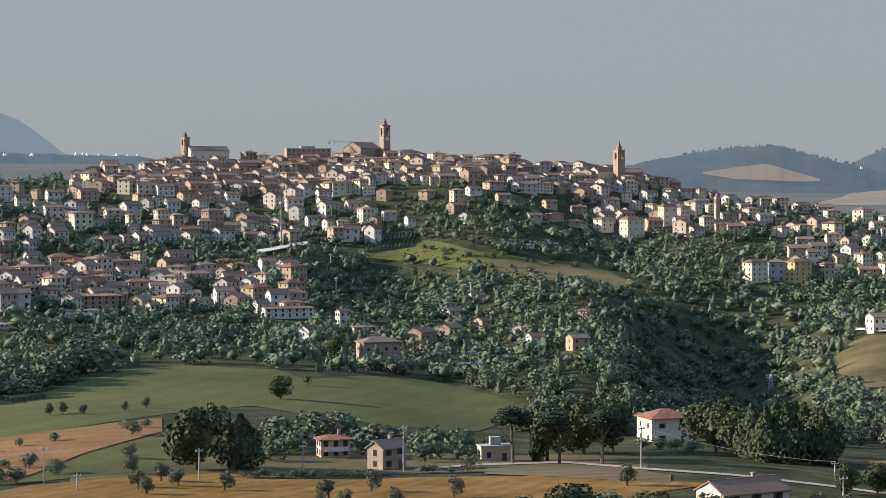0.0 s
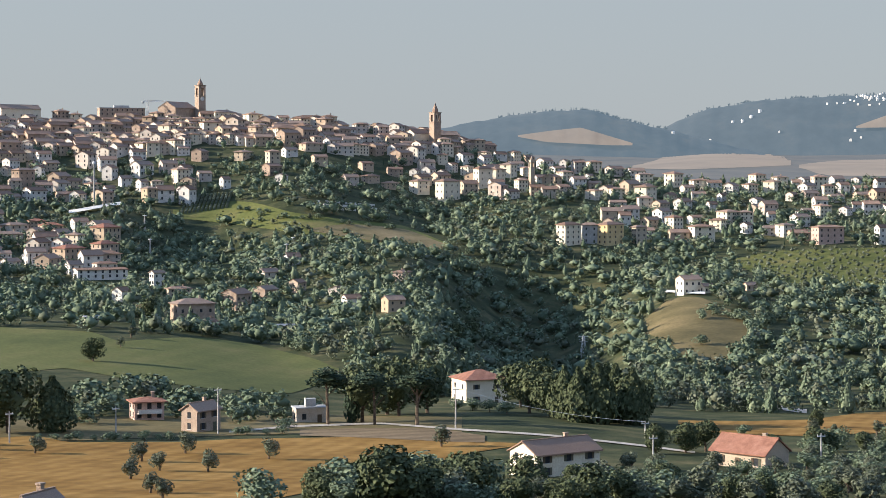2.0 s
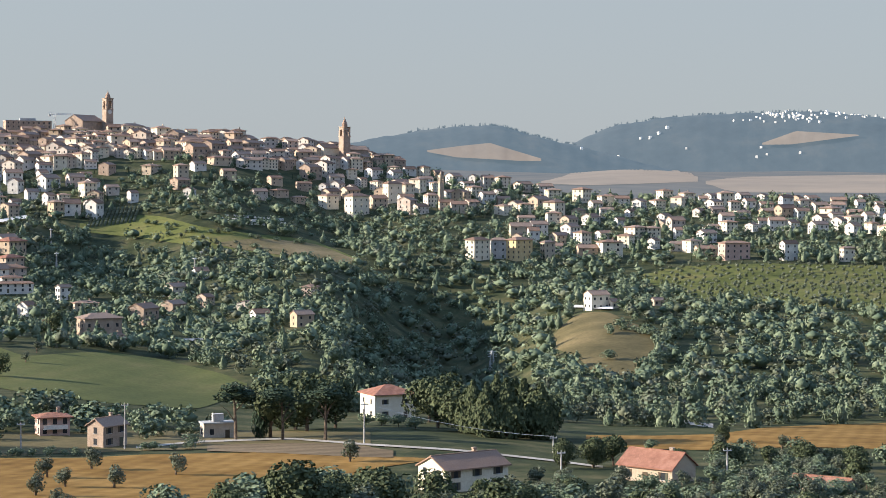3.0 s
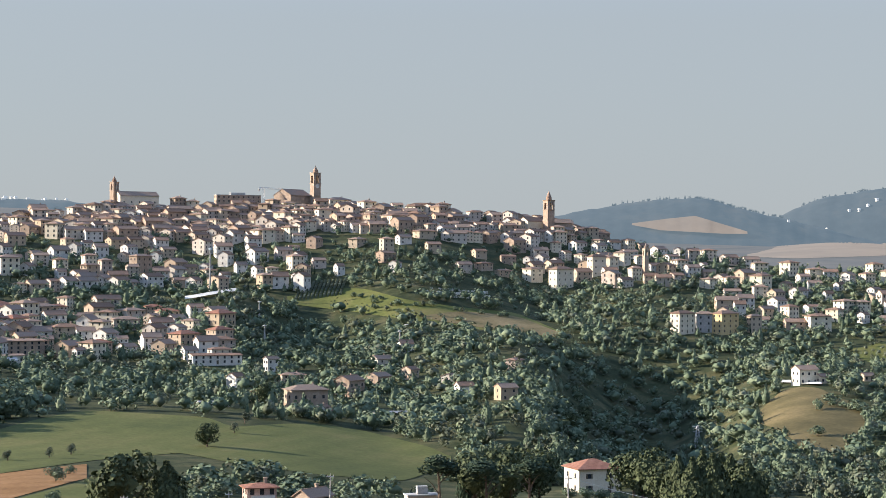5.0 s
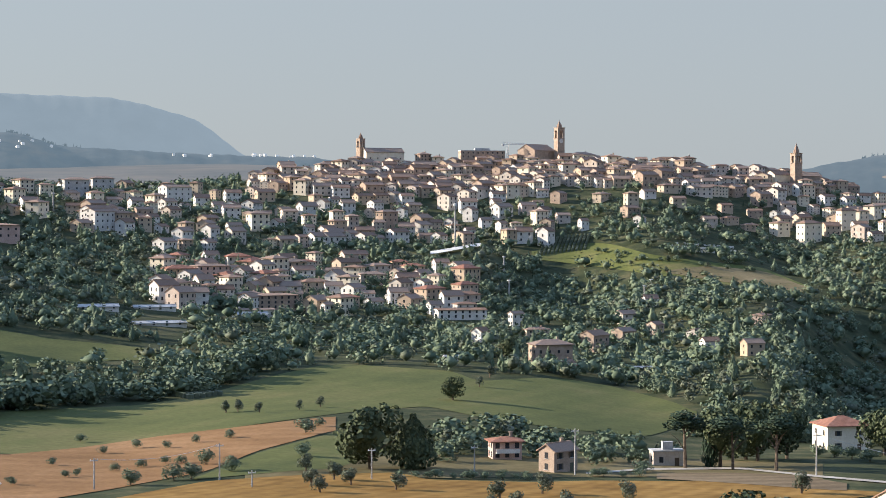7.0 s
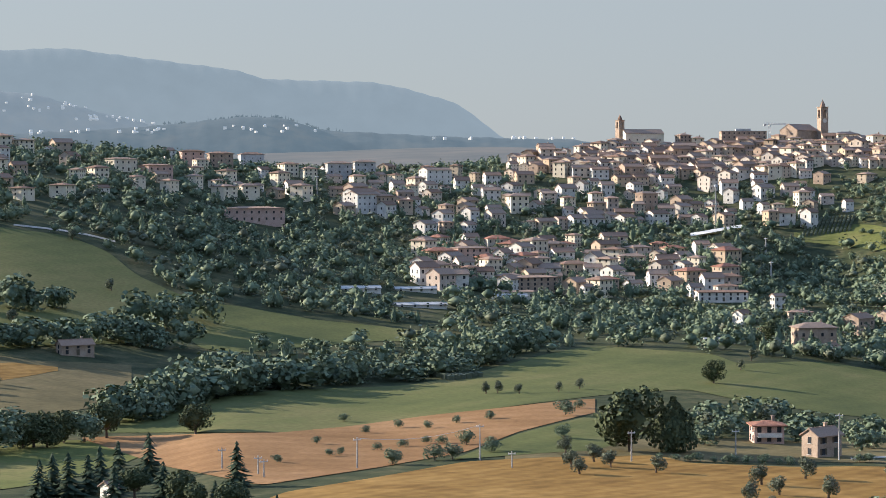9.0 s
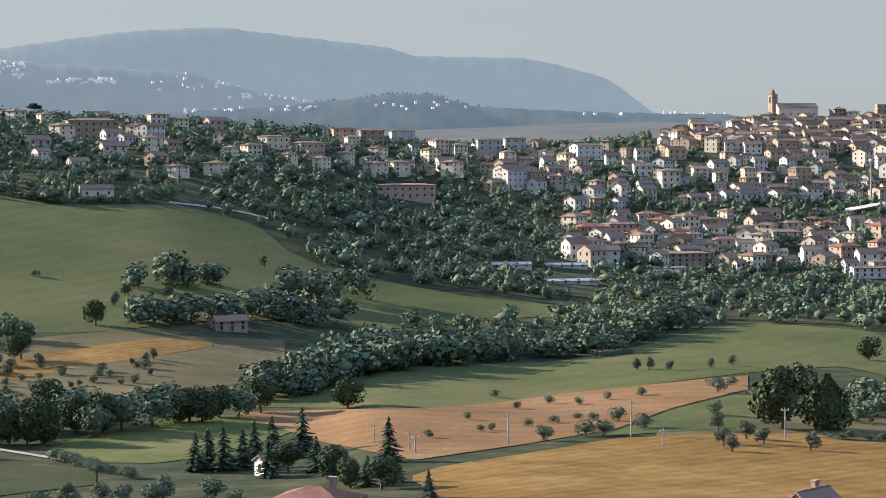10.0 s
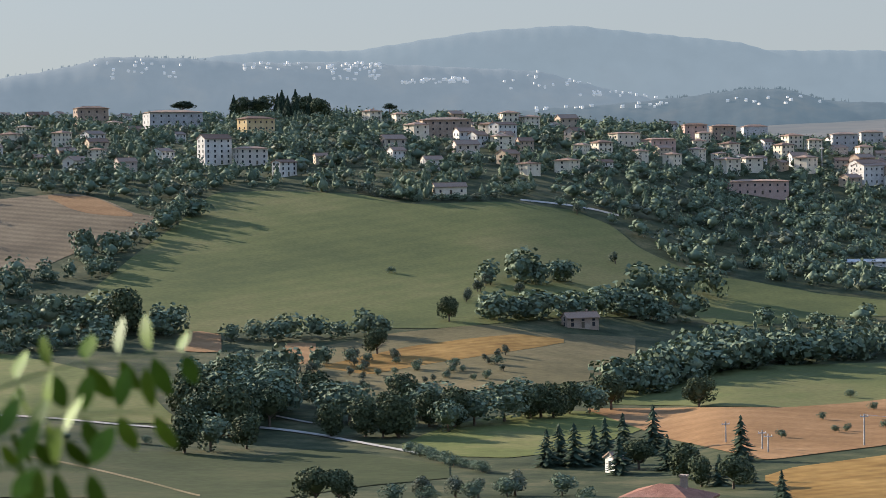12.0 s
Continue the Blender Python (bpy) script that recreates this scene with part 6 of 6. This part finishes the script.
hedge(("bush", "olive", "bush"), [(2.54, -1.26), (4.20, -1.54), (5.87, -1.70), (7.55, -1.87)], 9, 5, 4)
hedge(("bush", "olive"), [(3.04, -1.59), (4.54, -1.81), (6.21, -2.00)], 12, 4.5, 5)

hedge(("olive", "broadleaf"), [(17.38, -10.01), (21.03, -9.89), (24.91, -9.73)], 4, 5.5, 4, 1.2)
hedge(("olive", "bush"), [(19.36, -8.75), (21.83, -8.61), (24.89, -8.44)], 4.5, 4, 4, 1.2)
hedge(("bush", "broadleaf"), [(16.32, -4.46), (16.99, -4.28), (17.82, -4.52)], 5, 6, 6)
hedge(("broadleaf",), [(17.50, -5.78), (17.91, -4.94), (18.15, -4.27)], 6, 9, 5)

for (u0, v0), (u1, v1), n in (((19.19, -9.55), (23.35, -7.62), 46), ((14.04, -9.67), (19.35, -8.81), 30)):   # olive scrub at the foot of the slope
    for _ in range(n):
        u, v = rng.uniform(u0, u1), rng.uniform(v0, v1)
        tree(("olive", "bush", "olive")[int(rng.integers(3))], u, reach(u, v), rng.uniform(2.6, 5.2), 1.15)
for _ in range(34):   # young orchard on the fallow slope
    (u0, v0), (u1, v1) = (-29.21, -6.46), (-22.48, -5.55)
    u, v = rng.uniform(u0, u1), rng.uniform(v0, v1)
    tree(("olive", "bush")[int(rng.integers(2))], u, reach(u, v), rng.uniform(2.4, 4.2), 1.1)

# first shrub row is added to stand for a bank dark with shadow
hedge(("bush",), [(-3.33, -7.92), (-1.07, -7.98), (0.81, -7.99)], 2.6, 2.2, 0.6, 1.2)
hedge(("bush",), [(2.29, -7.88), (3.21, -7.87), (4.04, -7.85)], 2.6, 2.4, 0.6, 1.2)
hedge(("bush", "broadleaf"), [(-2.04, -7.29), (-0.74, -7.20)], 4, 7, 3)
hedge(("bush", "broadleaf"), [(0.56, -7.31), (0.97, -7.35)], 4, 7, 3)
hedge(("broadleaf", "bush"), [(2.38, -7.53), (4.04, -7.44)], 4, 6, 3)

# ---- woods ----
def scatter(u0, u1, r0, r1, per, margin=4.0):
    """Random places in a sector, one for every so many square metres, off the fields and houses."""
    area = radians(u1 - u0) * (r1 ** 2 - r0 ** 2) / 2
    n = int(area / per)
    u = rng.uniform(u0, u1, n)
    r = np.sqrt(rng.uniform(r0 ** 2, r1 ** 2, n))
    ok = ~in_field(u, r, margin) & free_of_houses(u, r)
    return np.stack([u[ok], r[ok]], 1)


MIX = ("broadleaf", "broadleaf", "broadleaf", "olive", "bush", "poplar", "broadleaf")
for u0, u1 in ((-39, -30), (-30, -18), (-18, -8), (-8, 0), (0, 8), (8, 16), (16, 25.5)):
    for r0, r1, per in ((800, 1050, 118), (1050, 1350, 132), (1350, 1740, 180)):
        p = scatter(u0, u1, r0, r1, per)
        # the crest of the old town has few trees
        p = p[~((p[:, 1] > 1530) & (p[:, 0] > -7.5) & (p[:, 0] < 9.5) & (rng.random(len(p)) < 0.72))]
        wood("woodland", "dense mixed woodland and gardens on the hillside", p, rng.uniform(5.5, 12, len(p)), MIX, 1.12)
# garden trees between the houses
for u0, u1, r0, r1, per in ((-10.5, -5, 1080, 1560, 330), (-5, 1.5, 1080, 1560, 330), (1.5, 10, 1380, 1600, 420), (7.5, 16, 1180, 1560, 380), (16, 26, 1100, 1560, 380)):
    n = int(radians(u1 - u0) * (r1 ** 2 - r0 ** 2) / 2 / per)
    u, r = rng.uniform(u0, u1, n), np.sqrt(rng.uniform(r0 ** 2, r1 ** 2, n))
    x, y = np.sin(np.radians(u)) * r, np.cos(np.radians(u)) * r
    ok = ~in_field(u, r, 4.0)
    for hu, hr, rad, _ in HOUSES:
        ok &= (x - math.sin(radians(hu)) * hr) ** 2 + (y - math.cos(radians(hu)) * hr) ** 2 > (rad * 0.95) ** 2
    wood("garden_trees", "small garden trees between town houses", np.stack([u[ok], r[ok]], 1), rng.uniform(3.5, 7.5, int(ok.sum())), ("broadleaf", "olive", "bush", "broadleaf", "cypress"))
grove = []
for r in np.arange(1000, 1330, 11):
    for x in np.arange(220, 620, 8.0):
        u = math.degrees(math.asin(min(0.9, x / r))) + rng.normal() * 0.06
        grove.append((u, r + rng.normal() * 1.2))
us, lo, hi = OLIVES
grove = [(u, r) for u, r in grove if us[0] < u < us[-1] and np.interp(u, us, lo) < r < np.interp(u, us, hi)]
wood("olive_trees", "rows of grey-green olive trees on a terrace", grove, rng.uniform(3.5, 5.5, len(grove)), ("olive",))
p = scatter(4, 27, 640, 810, 125)
wood("woodland", "wooded valley bottom behind the villa", p, rng.uniform(7, 12, len(p)), ("broadleaf", "broadleaf", "olive", "poplar"), 1.0, MIDDLE)


# ---- the acacia spray hanging before the viewpoint ----
def acacia_spray(tip, root_at, pairs, leaf):
    """A twig with paired oval leaflets along a drooping stalk."""
    a, b = Vector(root_at), Vector(tip)
    way = b - a
    side = way.cross(Vector((0, 1, 0))).normalized()
    pts = [way * t + Vector((0, 0, 0.06 * math.sin(t * math.pi) * way.length)) for t in np.linspace(0, 1, 8)]
    thing = part("spray", tube_along(pts, [0.0022 - 0.0014 * i / 7 for i in range(8)], 5), M_TWIG, acacia, "green leaf stalk", at=a)
    part("twig", tube_along([a, a.lerp(KNOT, 0.5) + Vector((0, 0, 0.03)), KNOT], (0.0024, 0.004, 0.006), 5), M_BARK, acacia)
    for i in range(pairs):
        t = 0.12 + 0.88 * i / (pairs - 1)
        p = way * t + Vector((0, 0, 0.06 * math.sin(t * math.pi) * way.length))
        for s in (-1, 1):
            d = (side * s + way.normalized() * 0.35 + Vector((0, rng.uniform(-0.5, 0.5), -0.35 + rng.uniform(-0.3, 0.3)))).normalized()
            n = d.cross(Vector((rng.normal() * 0.3, 1, rng.normal() * 0.3))).normalized()
            ln, wd = leaf * rng.uniform(0.85, 1.15), leaf * 0.26
            cross = n
            nrm = d.cross(n)
            rows = [(0.0, 0.08), (0.15, 0.6), (0.4, 1.0), (0.65, 0.95), (0.88, 0.55), (1.0, 0.06)]
            v = []
            for q, w in rows:
                c = p + d * (ln * (0.1 + q)) - nrm * (0.12 * ln * q * q)
                v += [tuple(c - cross * wd * w + nrm * 0.1 * wd * w), tuple(c), tuple(c + cross * wd * w + nrm * 0.1 * wd * w)]
            f = [(3 * k + m, 3 * k + m + 1, 3 * k + m + 4, 3 * k + m + 3) for k in range(5) for m in range(2)]
            ob = part("leaflet", (np.array(v), np.array(f)), M_ACACIA, thing)
            ob.data.polygons.foreach_set("use_smooth", np.ones(len(f), bool))
    return thing


def near_point(uv, d):
    u, v = uv
    return Vector((math.sin(radians(u)) * math.cos(radians(v)), math.cos(radians(u)) * math.cos(radians(v)), math.sin(radians(v)))) * d + Vector((0, 0, EYE))


acacia = tagged(new("acacia_sapling"), "green acacia sapling with paired oval leaflets", "tree")
KNOT = near_point((-44.16, -9.84), 2.05)
foot = Vector((KNOT.x - 0.12, KNOT.y - 0.1, 0))
foot.z = float(gz(math.degrees(math.atan2(foot.x, foot.y)), math.hypot(foot.x, foot.y))) - 0.1
part("stem", tube_along([foot, foot.lerp(KNOT, 0.5) + Vector((-0.03, 0.02, 0)), KNOT, KNOT + Vector((-0.02, 0.03, 0.35))], (0.022, 0.016, 0.01, 0.004), 8), M_BARK, acacia)
for tip, root_at, d0, d1, n in (((-32.1, -5.3), (-40.1, -7.3), 2.3, 2.1, 8), ((-33.0, -7.0), (-40.1, -8.2), 2.15, 2.1, 7),
                               ((-34.9, -8.6), (-40.6, -9.0), 1.95, 2.0, 6), ((-36.3, -9.6), (-41.1, -9.75), 1.9, 2.0, 6), ((-35.6, -7.6), (-40.8, -8.6), 2.05, 2.0, 6)):
    acacia_spray(near_point(tip, d0), near_point(root_at, d1), n, 0.043)
